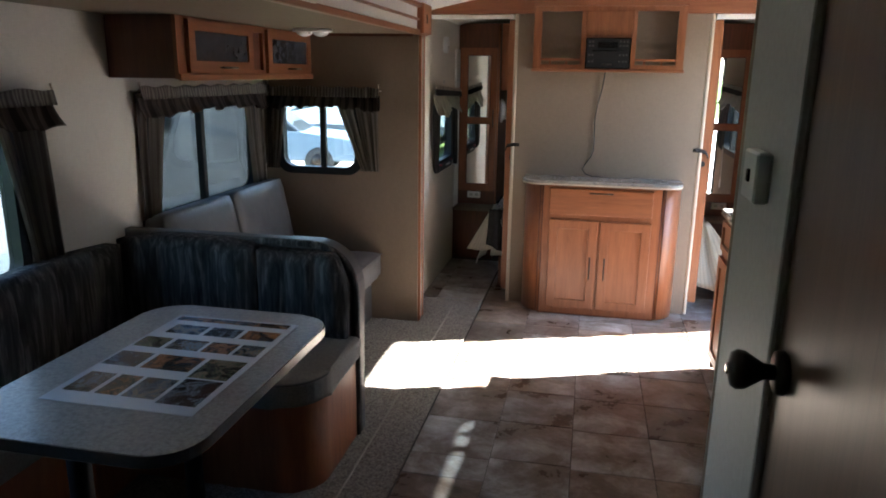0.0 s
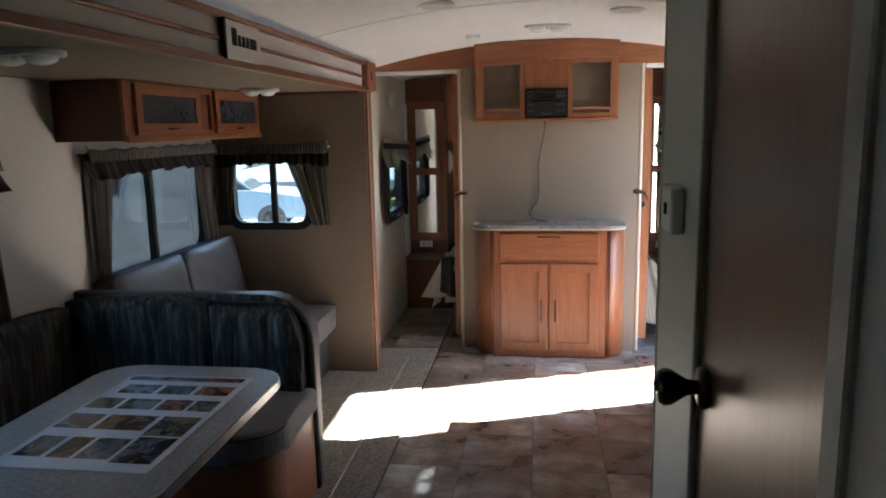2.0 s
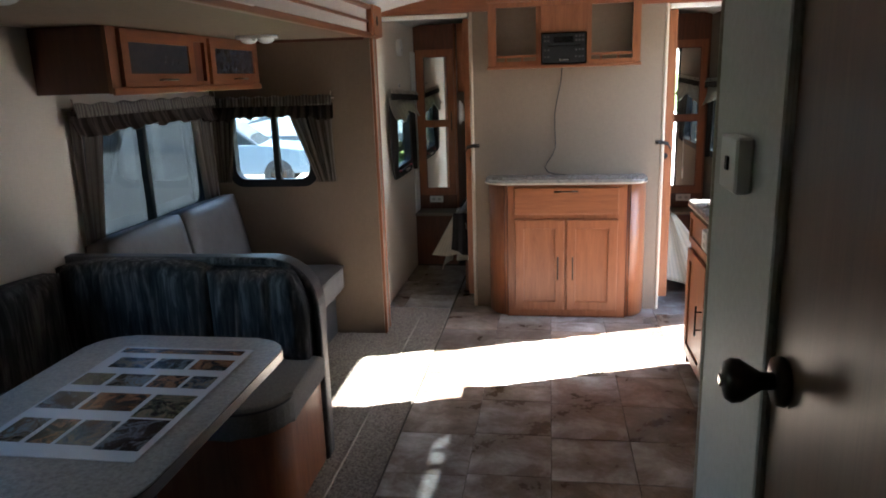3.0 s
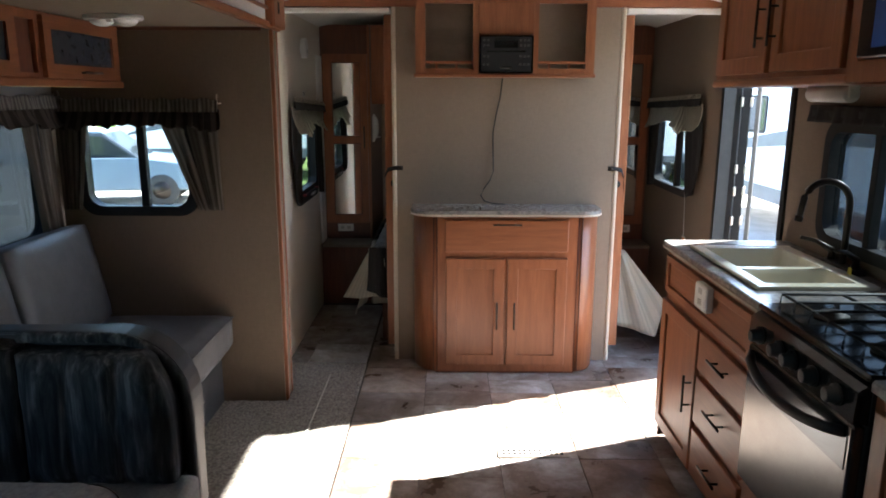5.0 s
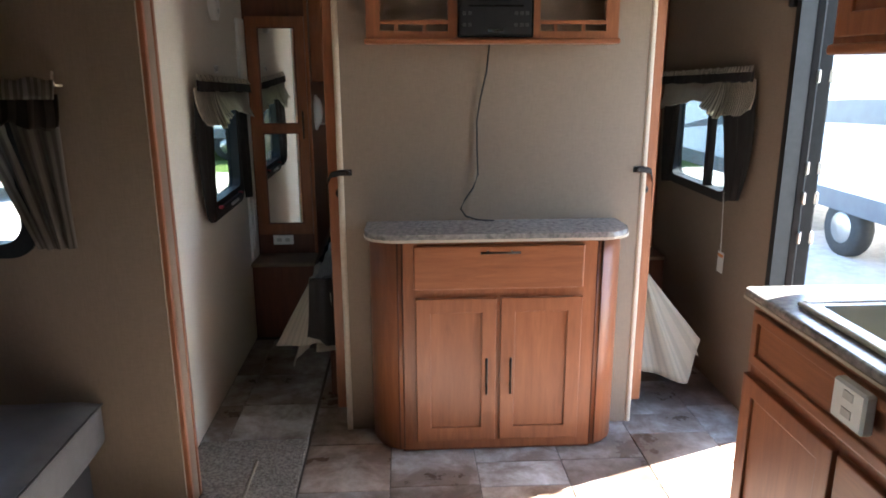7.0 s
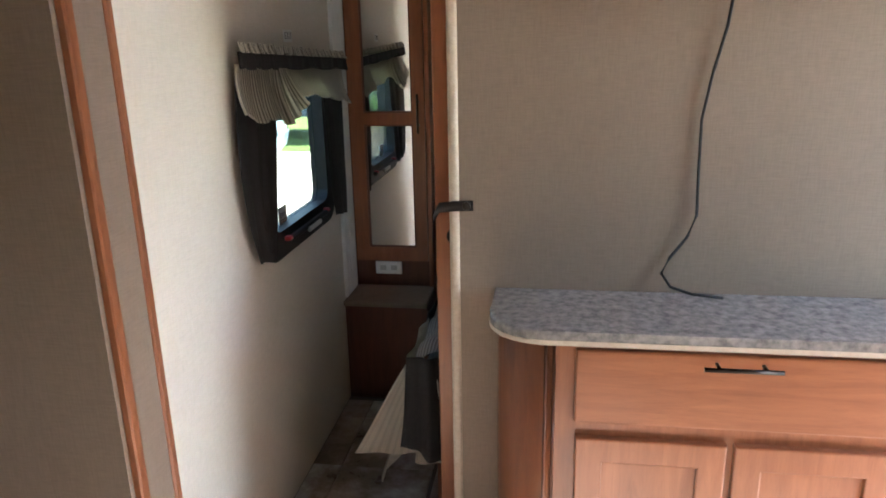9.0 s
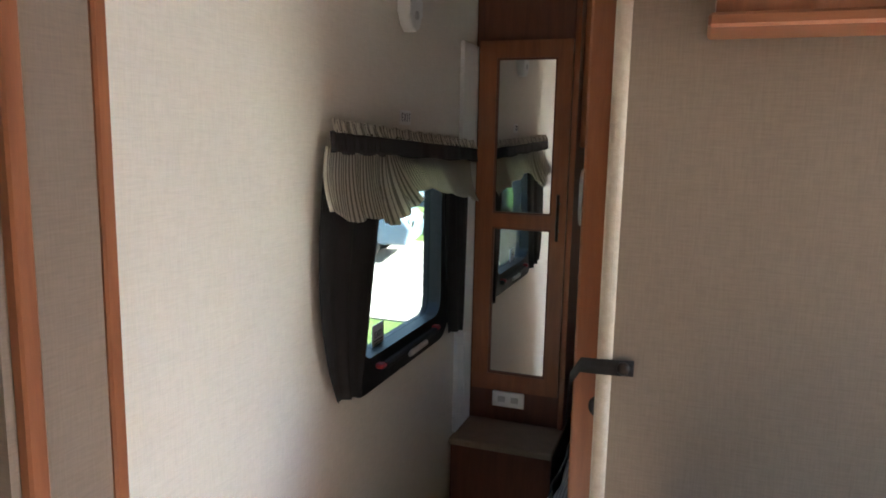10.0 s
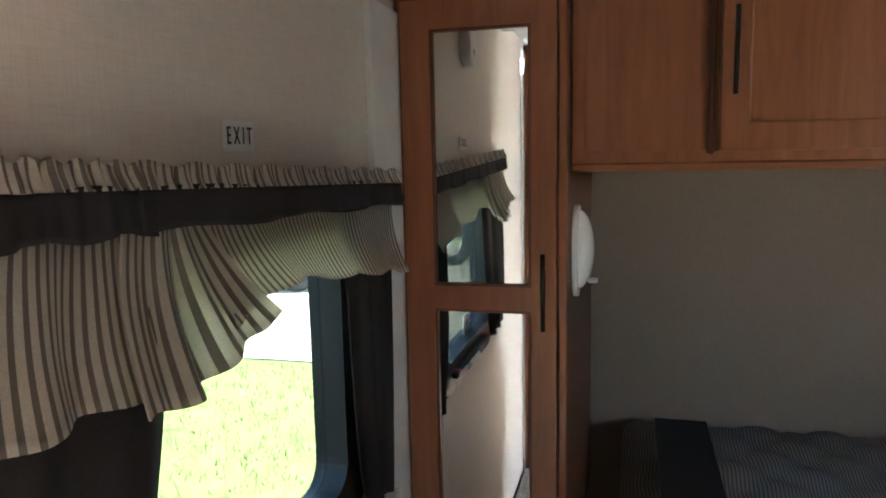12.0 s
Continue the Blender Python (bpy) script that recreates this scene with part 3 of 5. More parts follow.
# ---- curtains ----
def bedroom_curtain(x, out, y0, y1, zn, zf, zb):
    """Dark side panels under a ticking-stripe valance with a dark band that sags from zn to zf."""
    c = thing("curtain", (x, (y0 + y1) / 2, zb), "ticking-striped valance with dark band over dark side curtains", "curtain", "bedroom curtains")
    L = y1 - y0
    k = L / 0.98

    def zt(y):
        return zn + (zf - zn) * (y - y0) / L

    def line(a, b, dz, wave=0.0, n=0):
        return lambda s: zt(a + (b - a) * s) - dz + wave * math.sin(n * s)
    # near panel swells towards the door and gathers at its foot, far panel hangs narrow
    part("side_panel", cloth("x", x + out * 0.012, (y0, y0 + 0.31), (0, 0), zn - 0.05, lambda s: zb + 0.018 - 0.024 * s, 2.5, 0.012, out, 40, 20, 1.3,
         sides=(lambda t: y0 + 0.012 - 0.042 * math.sin(math.pi * t) ** 0.8 + 0.028 * t ** 5, lambda t: y0 + 0.315 * k - 0.11 * k * t - 0.04 * t ** 3)), DARKCLOTH, c, "dark brown side curtain")
    part("side_panel", cloth("x", x + out * 0.012, (0, 0), (0, 0), zf - 0.05, lambda s: zb - 0.02 - 0.02 * s, 2.5, 0.012, out, 30, 14, 2.3,
         sides=(lambda t: y1 - 0.225 + 0.05 * t ** 4, lambda t: y1 + 0.01 - 0.05 * t ** 3)), DARKCLOTH, c, "dark brown side curtain")
    # puckered band: two lengths gathered where they meet
    mid = y0 + 0.235 * k
    for a, b, sd in ((y0, mid + 0.01, 0.4), (mid - 0.01, y1, 1.6)):
        part("band", cloth("x", x + out * 0.042, (a, b), (a - 0.002, b), line(a, b, 0.004, 0.003, 11), line(a, b, 0.047, 0.003, 17), 7, 0.004, out, 90, 6, sd, 0.0, 0.010), DARKCLOTH, c, "dark brown gathered band")
        part("ruffle", cloth("x", x + out * 0.034, (a + 0.008, b), (a, b), line(a, b, -0.019, 0.003, 60), line(a, b, 0.006), 15 if sd < 1 else 30, 0.005, out, 160, 5, sd + 0.5, 0.006), TICKING, c, "gathered striped heading")
    # skirt: swelling near length, a hanging pleat, a fan and a short far length
    part("skirt", cloth("x", x + out * 0.020, (y0, mid + 0.04), (y0 - 0.058, mid + 0.015), line(y0, mid + 0.04, 0.035), lambda s: zn - 0.160 - 0.030 * min(1, 2.4 * s) - 0.006 * s + 0.004 * math.sin(14 * s), 2.6, 0.011, out, 90, 16, 0.5, 0.030), TICKING, c, "striped valance skirt")
    part("skirt", cloth("x", x + out * 0.030, (mid - 0.02, mid + 0.05), (mid - 0.072, mid + 0.022), line(mid, mid + 0.05, 0.030), lambda s: zn - 0.206 - 0.010 * s + 0.003 * math.sin(9 * s), 1.3, 0.010, out, 40, 14, 1.9, 0.042), TICKING, c, "striped hanging pleat")
    part("skirt", cloth("x", x + out * 0.026, (mid + 0.02, mid + 0.10), (mid - 0.02, mid + 0.185), line(mid, mid + 0.1, 0.030), lambda s: zn - 0.212 + 0.042 * s ** 1.3 + 0.003 * math.sin(13 * s), 1.7, 0.010, out, 60, 14, 2.9, 0.040), TICKING, c, "striped valance fan")
    part("skirt", cloth("x", x + out * 0.018, (mid + 0.06, y1), (mid + 0.10, y1 - 0.030), line(mid + 0.06, y1, 0.035), lambda s: zn - 0.176 + 0.040 * min(1, s / 0.22) - 0.085 * max(0, s - 0.15) + 0.004 * math.sin(24 * s), 3.6, 0.010, out, 110, 14, 2.7, 0.034), TICKING, c, "striped valance skirt")
    return c


bedroom_curtain(XL + 0.003, 1, 5.057, 6.035, 1.470, 1.434, 0.862)
bedroom_curtain(XR - 0.003, -1, 5.03, 6.07, 1.497, 1.466, 0.92)


def grey_curtain(axis, d, out, u0, u1, zt, zb, left, right, flip=False):
    c = thing("curtain", place(axis, (u0 + u1) / 2, zb, d), "grey striped tied-back curtains under a gathered valance", "curtain", "living area curtains")
    part("rod", tube(bmesh.new(), [place(axis, u0 + 0.01, zt - 0.02, d + out * 0.04), place(axis, u1 - 0.01, zt - 0.02, d + out * 0.04)], 0.008), BRONZE, c, "dark curtain rod")
    for a, b in (left, right):
        part("side_panel", cloth(axis, d + out * 0.008, a, b, zt - 0.03, zb, 3.4, 0.015, out, 48, 14, a[0] * 3), GREYCLOTH, c, "grey striped side panel")
    part("heading", cloth(axis, d + out * 0.052, (u0, u1), (u0, u1), lambda s: zt + 0.005 * math.sin(50 * s), zt - 0.058, 16, 0.010, out, 100, 4, 0.7), HEADCLOTH, c, "pale gathered heading")
    for u in (u0 + 0.004, u1 - 0.004):
        hook = tube(bmesh.new(), [place(axis, u, zt - 0.02, d + out * 0.002), place(axis, u, zt - 0.02, d + out * 0.045), place(axis, u, zt + 0.002, d + out * 0.056), place(axis, u, zt + 0.020, d + out * 0.050)], 0.004, 8)
        part("rod_bracket", hook, BEAD, c, "pale rod bracket", True)
    part("valance", cloth(axis, d + out * 0.03, (u0, u1), (u0 - 0.01, u1 + 0.01), zt - 0.045, lambda s: zt - 0.122 - 0.025 * (2 * s - 1) ** 2 + 0.007 * math.sin(33 * s) + 0.006 * math.sin(71 * s), 11, 0.018, out, 120, 10, 1.7, 0.02), VALCLOTH, c, "dark plaid gathered valance")
    return c


grey_curtain("y", SY1, -1, -1.93, -1.185, 1.485, 0.975, ((-1.95, -1.80), (-1.94, -1.86)), ((-1.50, -1.21), (-1.31, -1.20)))
grey_curtain("x", XS, 1, 2.93, 4.23, 1.50, 0.89, ((2.95, 3.20), (2.93, 3.07)), ((3.98, 4.20), (4.06, 4.20)))
grey_curtain("x", XS, 1, 0.72, 2.40, 1.50, 0.86, ((0.74, 0.92), (0.72, 0.84)), ((2.14, 2.38), (2.25, 2.40)))


# ---- living area ----
def dresser():
    """Rounded-corner cabinet against the partition."""
    d = thing("dresser", (0.165, 4.74, 0), "cherry wood cabinet with rounded corners, one drawer and two doors", "cabinet")
    bm = bmesh.new()
    box(bm, -0.200, 4.655, 0.012, 0.545, PY - 0.002, 0.885)
    part("body", bm, CHERRY, d)
    for s, cx in ((-1, -0.200), (1, 0.545)):
        bm = bmesh.new()
        line = [(0, 0)] + [(s * 0.135 * math.sin(radians(a)), -0.200 * math.cos(radians(a))) for a in range(0, 91, 10)]
        prism(bm, "z", line, cx, PY - 0.004, 0.012, 0.885)
        for f in bm.faces:
            f.smooth = abs(f.normal.z) < 0.5
        part("corner_post", bm, CHERRY, d, "curved cherry corner panel")
        for k in (0.004, 0.022):
            part("flute", tube(bmesh.new(), [(cx + s * k, 4.655 + 0.001, 0.02), (cx + s * k, 4.655 + 0.001, 0.88)], 0.004, 6), CHERRY_DK, d, "thin dark groove line")
    dr = panel_door("y", 4.655, -1, -0.160, 0.492, 0.692, 0.862, 0.022, "drawer", d, CHERRY_H, flat=True)
    bar_handle("y", 4.637, -1, 0.166, 0.842, 0.15, False, dr)
    for a, b, h in ((-0.155, 0.158, 0.118), (0.174, 0.492, 0.212)):
        do = panel_door("y", 4.655, -1, a, b, 0.055, 0.655, 0.058, "door", d)
        bar_handle("y", 4.637, -1, h, 0.345, 0.15, True, do)
    part("plinth", boxed(-0.21, 4.665, 0, 0.55, 4.84, 0.014), CHERRY_DK, d)
    return d


dresser()
bm = bmesh.new()
prism(bm, "z", rounded(1.015, 0.262, 0.11, corners=(0, 0, 1, 1)), 0.163, 4.727, 0.887, 0.918, 0.009, 3)
top = solo("countertop", bm, COUNTER, "speckled grey laminate top with rounded corners", "countertop")
part("edge_band", prism(bmesh.new(), "z", rounded(1.018, 0.262, 0.111, corners=(0, 0, 1, 1)), 0.163, 4.7255, 0.8885, 0.8985, 0.002), BEAD, top, "pale lower edge band")


def wall_cabinet():
    w = thing("wall_cabinet", (0.144, 4.80, 1.595), "cherry wood wall cabinet with two open cubbies", "cabinet")
    Y0, Y1, X0, X1, Z0, Z1 = 4.752, 4.861, -0.318, 0.606, 1.596, 2.096
    holes = [(-0.267, -0.022, 1.678, 1.962), (0.315, 0.558, 1.678, 1.962)]
    for cx in (-0.267, 0.315):
        for k, (a, b) in enumerate(((0.0, 0.052), (0.064, 0.155), (0.167, 0.245))):
            holes.append((cx + a, cx + b, 1.640, 1.664))
    part("face", walled("y", Y0, Y0 + 0.02, X0, X1, Z0 + 0.01, Z1, holes), CHERRY, w)
    for a, b in ((X0, X0 + 0.016), (X1 - 0.016, X1)):
        part("side", boxed(a, Y0 + 0.02, Z0 + 0.01, b, Y1, Z1), CHERRY, w)
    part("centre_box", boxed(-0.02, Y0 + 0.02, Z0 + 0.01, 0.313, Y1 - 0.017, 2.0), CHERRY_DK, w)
    part("bottom", boxed(X0 - 0.008, Y0 - 0.010, Z0, X1 + 0.008, Y1 - 0.003, Z0 + 0.018, bevel=0.004), CHERRY_H, w, "moulded cherry bottom edge")
    part("backing", boxed(X0 + 0.016, Y1 - 0.016, Z0 + 0.018, X1 - 0.016, Y1 - 0.004, 2.0), LINEN, w, "beige cubby back")
    part("centre_panel", boxed(0.005, Y0 - 0.006, 1.81, 0.292, Y0 + 0.004, 1.965, bevel=0.003), CHERRY, w)
    part("crown", boxed(X0 - 0.006, Y0 - 0.012, 1.992, X1 + 0.006, Y0 + 0.006, 2.112, bevel=0.004), CHERRY_H, w, "cherry top rail")
    return w


wall_cabinet()


def radio():
    r = thing("radio", (0.148, 4.742, 1.624), "black in-wall stereo with silver badge", "stereo")
    part("body", boxed(0.016, 4.722, 1.622, 0.281, 4.754, 1.799, bevel=0.006), BLACK, r)
    part("display", boxed(0.085, 4.7185, 1.742, 0.205, 4.724, 1.778, bevel=0.002), BLACKGLOSS, r, "glossy dark display")
    part("disc_slot", boxed(0.05, 4.719, 1.722, 0.247, 4.724, 1.727), BLACKGLOSS, r)
    part("badge", boxed(0.120, 4.7185, 1.636, 0.176, 4.724, 1.646, bevel=0.001), CHROME, r, "small silver badge")
    for x in (0.035, 0.055, 0.222, 0.243, 0.262):
        for z in (1.66, 1.70, 1.755, 1.78):
            part("button", boxed(x - 0.006, 4.7185, z - 0.006, x + 0.006, 4.724, z + 0.006, bevel=0.001), VINYL_DK, r)
    part("trim", ring(bmesh.new(), "y", 0.275, 0.187, 0.008, 0.006, 0.148, 1.71, 4.7205, 4.7525), BLACKGLOSS, r)
    return r


radio()
bm = bmesh.new()
tube(bm, [(0.141, 4.845, 1.597), (0.132, 4.848, 1.50), (0.110, 4.85, 1.40), (0.096, 4.85, 1.31), (0.098, 4.85, 1.20), (0.102, 4.85, 1.10), (0.085, 4.85, 1.05), (0.050, 4.848, 1.00), (0.034, 4.845, 0.965), (0.055, 4.84, 0.935), (0.10, 4.825, 0.924), (0.165, 4.812, 0.922)], 0.0035, 6)
solo("cable", bm, BLACK, "thin black loose cable hanging onto the counter", "cable", smooth=True)


def ceiling_lamp(x, y, z, w=0.22, l=0.14):
    c = thing("ceiling_lamp", (x, y, z), "unlit white oval ceiling lamp with clear lens", "lamp", "ceiling lamps")
    bm = bmesh.new()
    prism(bm, "z", rounded(w, l, l * 0.49, 8), x, y, z, z - 0.018, 0.006)
    part("base", bm, WHITE, c)
    for k in (-1, 1):
        bm = bmesh.new()
        bmesh.ops.create_uvsphere(bm, u_segments=16, v_segments=8, radius=1.0, matrix=Matrix.Translation((x + k * w * 0.21, y, z - 0.018)) @ Matrix.Diagonal((w * 0.2, l * 0.36, 0.024, 1)))
        part("lens", bm, LENS, c, "ribbed clear lens", True)
    part("switch", boxed(x - 0.010, y - l * 0.32, z - 0.03, x + 0.010, y - l * 0.2, z - 0.016, bevel=0.003), WHITE, c)
    return c


ceiling_lamp(-1.43, 3.80, SZ)
ceiling_lamp(-1.27, 1.78, SZ)
ceiling_lamp(0.15, 4.12, arch(0.15) + 0.002, 0.26, 0.13)
det = lathe(bmesh.new(), [(0.045, 0), (0.045, -0.012), (0.035, -0.026), (0.01, -0.028)], (-0.29, 4.30, arch(-0.29) + 0.003))
solo("smoke_detector", det, WHITE, "small round white ceiling detector", "detector")
for x, y in ((-0.345, 3.16), (0.52, 3.55)):
    v = thing("ceiling_speaker", (x, y, arch(x) - 0.012), "round white ceiling vent with ribs", "ceiling vent", "round ceiling vents")
    part("rim", lathe(bmesh.new(), [(0.085, 0.014), (0.085, 0.004), (0.07, 0.0), (0.068, 0.012)], (x, y, arch(x) - 0.012)), WHITE, v)
    for k in range(-2, 3):
        part("rib", boxed(x - 0.06, y + k * 0.024 - 0.006, arch(x) - 0.012, x + 0.06, y + k * 0.024 + 0.006, arch(x), bevel=0.002), WHITE, v)

# name plate on the header: brand shown as plain shapes
npl = thing("name_plate", (-0.935, 2.42, 1.82), "tan hanging plate with dark script emblem", "sign")
part("plate", boxed(-0.944, 2.30, 1.815, -0.929, 2.60, 1.945, bevel=0.004), LINEN_LIT, npl)
part("edge", boxed(-0.946, 2.286, 1.812, -0.925, 2.300, 1.950, bevel=0.002), BLACK, npl, "black plate edge")
for k, (a, b) in enumerate(((2.345, 2.385), (2.395, 2.42), (2.43, 2.455), (2.465, 2.49), (2.50, 2.555))):
    part("emblem_bar", boxed(-0.930, a, 1.862, -0.926, b, 1.90 + (0.02 if k == 0 else 0.0), bevel=0.002), DARKCLOTH, npl, "dark emblem stroke")


def overhead():
    o = thing("overhead_cabinet", (-1.79, 3.53, 1.537), "cherry overhead cabinet with two dark glass doors", "cabinet")
    X0, X1, Y0, Y1 = XS + 0.002, -1.645, 2.80, SY1 - 0.016
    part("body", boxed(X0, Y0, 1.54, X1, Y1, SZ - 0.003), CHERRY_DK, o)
    part("face_frame", walled("x", X1, X1 + 0.018, Y0, Y1, 1.537, SZ - 0.004, [(3.46, 3.60, 1.58, 1.765)]), CHERRY, o)
    for a, b in ((2.865, 3.455), (3.625, 4.205)):
        fr = walled("x", X1 + 0.019, X1 + 0.037, a, b, 1.565, 1.785, [(a + 0.05, b - 0.05, 1.615, 1.74)])
        do = part("door", fr, CHERRY_H, o)
        part("glass", boxed(X1 + 0.022, a + 0.05, 1.615, X1 + 0.028, b - 0.05, 1.74), mottled("smoked_glass", (0.05, 0.055, 0.065), (0.03, 0.033, 0.04), 30, 0.15), do, "dark smoked glass pane")
        bar_handle("x", X1 + 0.037, 1, (a + b) / 2, 1.588, 0.14, False, do)
    part("rail", boxed(X1 + 0.016, Y0 - 0.002, 1.531, X1 + 0.030, Y1, 1.560, bevel=0.003), CHERRY_H, o, "cherry light rail")
    return o


overhead()


def cushion(x0, y0, z0, x1, y1, z1, r=0.03, sag=0.0, lean=None, seed=0):
    bm = boxed(x0, y0, z0, x1, y1, z1)
    bmesh.ops.subdivide_edges(bm, edges=bm.edges, cuts=7, use_grid_fill=True)
    c, h = Vector(((x0 + x1) / 2, (y0 + y1) / 2, (z0 + z1) / 2)), Vector(((x1 - x0) / 2, (y1 - y0) / 2, (z1 - z0) / 2))
    for v in bm.verts:
        d = v.co - c
        q = [max(-1, min(1, d[i] / h[i])) for i in range(3)]
        inner = Vector([max(-(h[i] - r), min(h[i] - r, d[i])) for i in range(3)])
        e = d - inner
        if e.length > 1e-6:
            e = e.normalized() * r
        v.co = c + inner + e
        puff = (1 - q[0] ** 2) * (1 - q[1] ** 2) if h.z <= min(h.x, h.y) else ((1 - q[1] ** 2) * (1 - q[2] ** 2) if h.x <= h.y else (1 - q[0] ** 2) * (1 - q[2] ** 2))
        ax = min(range(3), key=lambda i: h[i])
        v.co[ax] += math.copysign(1, q[ax] or 1) * (abs(q[ax]) > 0.9) * (0.018 * puff + 0.004 * noise.noise(v.co * 7 + Vector((seed, 0, 0))))
    if lean:
        bmesh.ops.rotate(bm, cent=(x0, (y0 + y1) / 2, z0), matrix=Matrix.Rotation(radians(lean), 3, "Y"), verts=bm.verts)
    for f in bm.faces:
        f.smooth = True
    return bm


def sofa():
    s = thing("sofa", (-1.55, 3.6, 0), "grey vinyl jackknife sofa below the window", "sofa")
    part("base", boxed(XS + 0.01, 2.95, 0.006, -1.255, 4.255, 0.30, bevel=0.01), VINYL_DK, s, "dark sofa base")
    for a, b in ((2.93, 3.595), (3.60, 4.26)):
        part("seat_cushion", cushion(-1.80, a, 0.30, -1.185, b, 0.465, 0.03, seed=a), VINYL, s)
        part("back_cushion", cushion(-1.885, a, 0.43, -1.745, b - 0.01, 0.905, 0.035, lean=-11, seed=b), VINYL, s)
    part("seat_welt", tube(bmesh.new(), [(-1.19, 2.95, 0.45), (-1.19, 4.25, 0.45)], 0.005), VINYL_DK, s)
    return s


sofa()


def quilt_uv(bm, axis="x", k=1.0):
    uvl = bm.loops.layers.uv.verify()
    for f in bm.faces:
        for lp in f.loops:
            c = lp.vert.co
            lp[uvl].uv = ((c.x if axis == "x" else c.y) * k + 0.02 * noise.noise((c.x * 4, c.y * 4, c.z * 7)), c.z)
    return bm


def tufted(axis, d, out, u0, u1, z0, z1, depth, crown=0.0, seams=4, right_round=0.0):
    """Back cushion with upright tufts."""
    bm, nu, nv = bmesh.new(), 64, 16
    g = []
    for side in (0, 1):
        rows = []
        for j in range(nv + 1):
            t = j / nv
            row = []
            for i in range(nu + 1):
                s = i / nu
                zt = z1 + crown * math.sin(math.pi * s) - (right_round * max(0, (s - 0.8) / 0.2) ** 2.4 if right_round else 0)
                edge = min(1, 8 * min(s, 1 - s) + 0.15, 6 * min(t, 1 - t) + 0.15)
                tuft = abs(math.sin(math.pi * seams * s)) ** 0.5
                off = depth * (0.6 + 0.4 * math.sqrt(edge) * (0.55 + 0.45 * tuft)) + 0.008 * noise.noise((s * 9, t * 4, d)) if side else 0.0
                row.append(bm.verts.new(place(axis, u0 + (u1 - u0) * s, z0 + (zt - z0) * t, d + out * off)))
            rows.append(row)
        g.append(rows)
    A, B = g
    for j in range(nv):
        for i in range(nu):
            for G in g:
                bm.faces.new((G[j][i], G[j][i + 1], G[j + 1][i + 1], G[j + 1][i]))
        for i in (0, nu):
            bm.faces.new((A[j][i], A[j + 1][i], B[j + 1][i], B[j][i]))
    for i in range(nu):
        for j in (0, nv):
            bm.faces.new((A[j][i], A[j][i + 1], B[j][i + 1], B[j][i]))
    bmesh.ops.recalc_face_normals(bm, faces=bm.faces)
    for f in bm.faces:
        f.smooth = True
    return quilt_uv(bm, "x" if axis == "y" else "y")


def dinette():
    d = thing("dinette_booth", (-1.45, 1.75, 0), "U-shaped dinette booth with black striped backs and grey seats", "booth")
    # far bench
    base = rounded(1.09, 0.50, 0.16, 28, (0, 0, 0, 1))
    part("bench_base", prism(bmesh.new(), "z", base, -1.405, 2.52, 0.006, 0.37), CHERRY, d, "cherry bench base with rounded corner", False)
    part("seat_cushion", prism(bmesh.new(), "z", rounded(1.11, 0.52, 0.17, 8, (0, 0, 0, 1)), -1.395, 2.50, 0.372, 0.485, 0.025, 4), SEATCLOTH, d)
    part("seat_piping", tube(bmesh.new(), [(-1.395 + u, 2.50 + v, 0.468) for u, v in rounded(1.10, 0.512, 0.17, 8, (0, 0, 0, 1))[2:]], 0.006, 6), VINYL_DK, d)
    # rear shell of the far bench, rounded at the aisle
    bm = bmesh.new()
    w, h, r = 1.105, 0.875, 0.20
    prism(bm, "y", rounded(w, h, r, 10, (1, 0, 0, 0)), -1.402, 0.005 + h / 2, 2.785, 2.865, 0.02, 3)
    part("back_shell", bm, VINYL_DK, d, "charcoal vinyl back shell with rounded corner")
    edge = [(-1.402 + u, 2.775, 0.005 + h / 2 + v) for u, v in rounded(w - 0.02, h - 0.02, r, 10, (1, 0, 0, 0))]
    bm = tube(bmesh.new(), [(-0.862, 2.775, 0.01)] + edge[:11] + [(-1.30, 2.775, edge[10][2])], 0.016, 8)
    part("back_piping", quilt_uv(bm, "x"), BOOTH, d, "rolled striped edge piping", True)
    part("back_cushion", tufted("y", 2.785, -1, -1.275, -0.880, 0.48, 0.845, 0.11, 0.0, 3, 0.15), BOOTH, d)
    part("back_cushion", tufted("y", 2.785, -1, -1.93, -1.28, 0.48, 0.855, 0.12, 0.03, 3), BOOTH, d)
    # bench along the wall and near bench
    part("bench_base", boxed(XS + 0.01, 1.02, 0.006, -1.60, 2.27, 0.37), CHERRY, d)
    part("seat_cushion", boxed(XS + 0.01, 1.02, 0.372, -1.56, 2.235, 0.485, bevel=0.025, seg=3), SEATCLOTH, d)
    part("back_cushion", tufted("x", XS + 0.004, 1, 1.02, 1.85, 0.48, 0.835, 0.11, 0.02, 4), BOOTH, d)
    part("back_cushion", tufted("x", XS + 0.004, 1, 1.86, 2.66, 0.48, 0.845, 0.11, 0.02, 4), BOOTH, d)
    part("bench_base", boxed(XS + 0.01, 0.50, 0.006, -0.87, 1.01, 0.37, bevel=0.01), CHERRY, d)
    part("seat_cushion", prism(bmesh.new(), "z", rounded(1.11, 0.52, 0.17, 8, (1, 0, 0, 0)), -1.395, 0.75, 0.372, 0.485, 0.025, 4), SEATCLOTH, d)
    part("back_shell", boxed(XS + 0.01, 0.43, 0.006, -0.85, 0.495, 0.86, bevel=0.02, seg=3), VINYL_DK, d)
    return d


dinette()


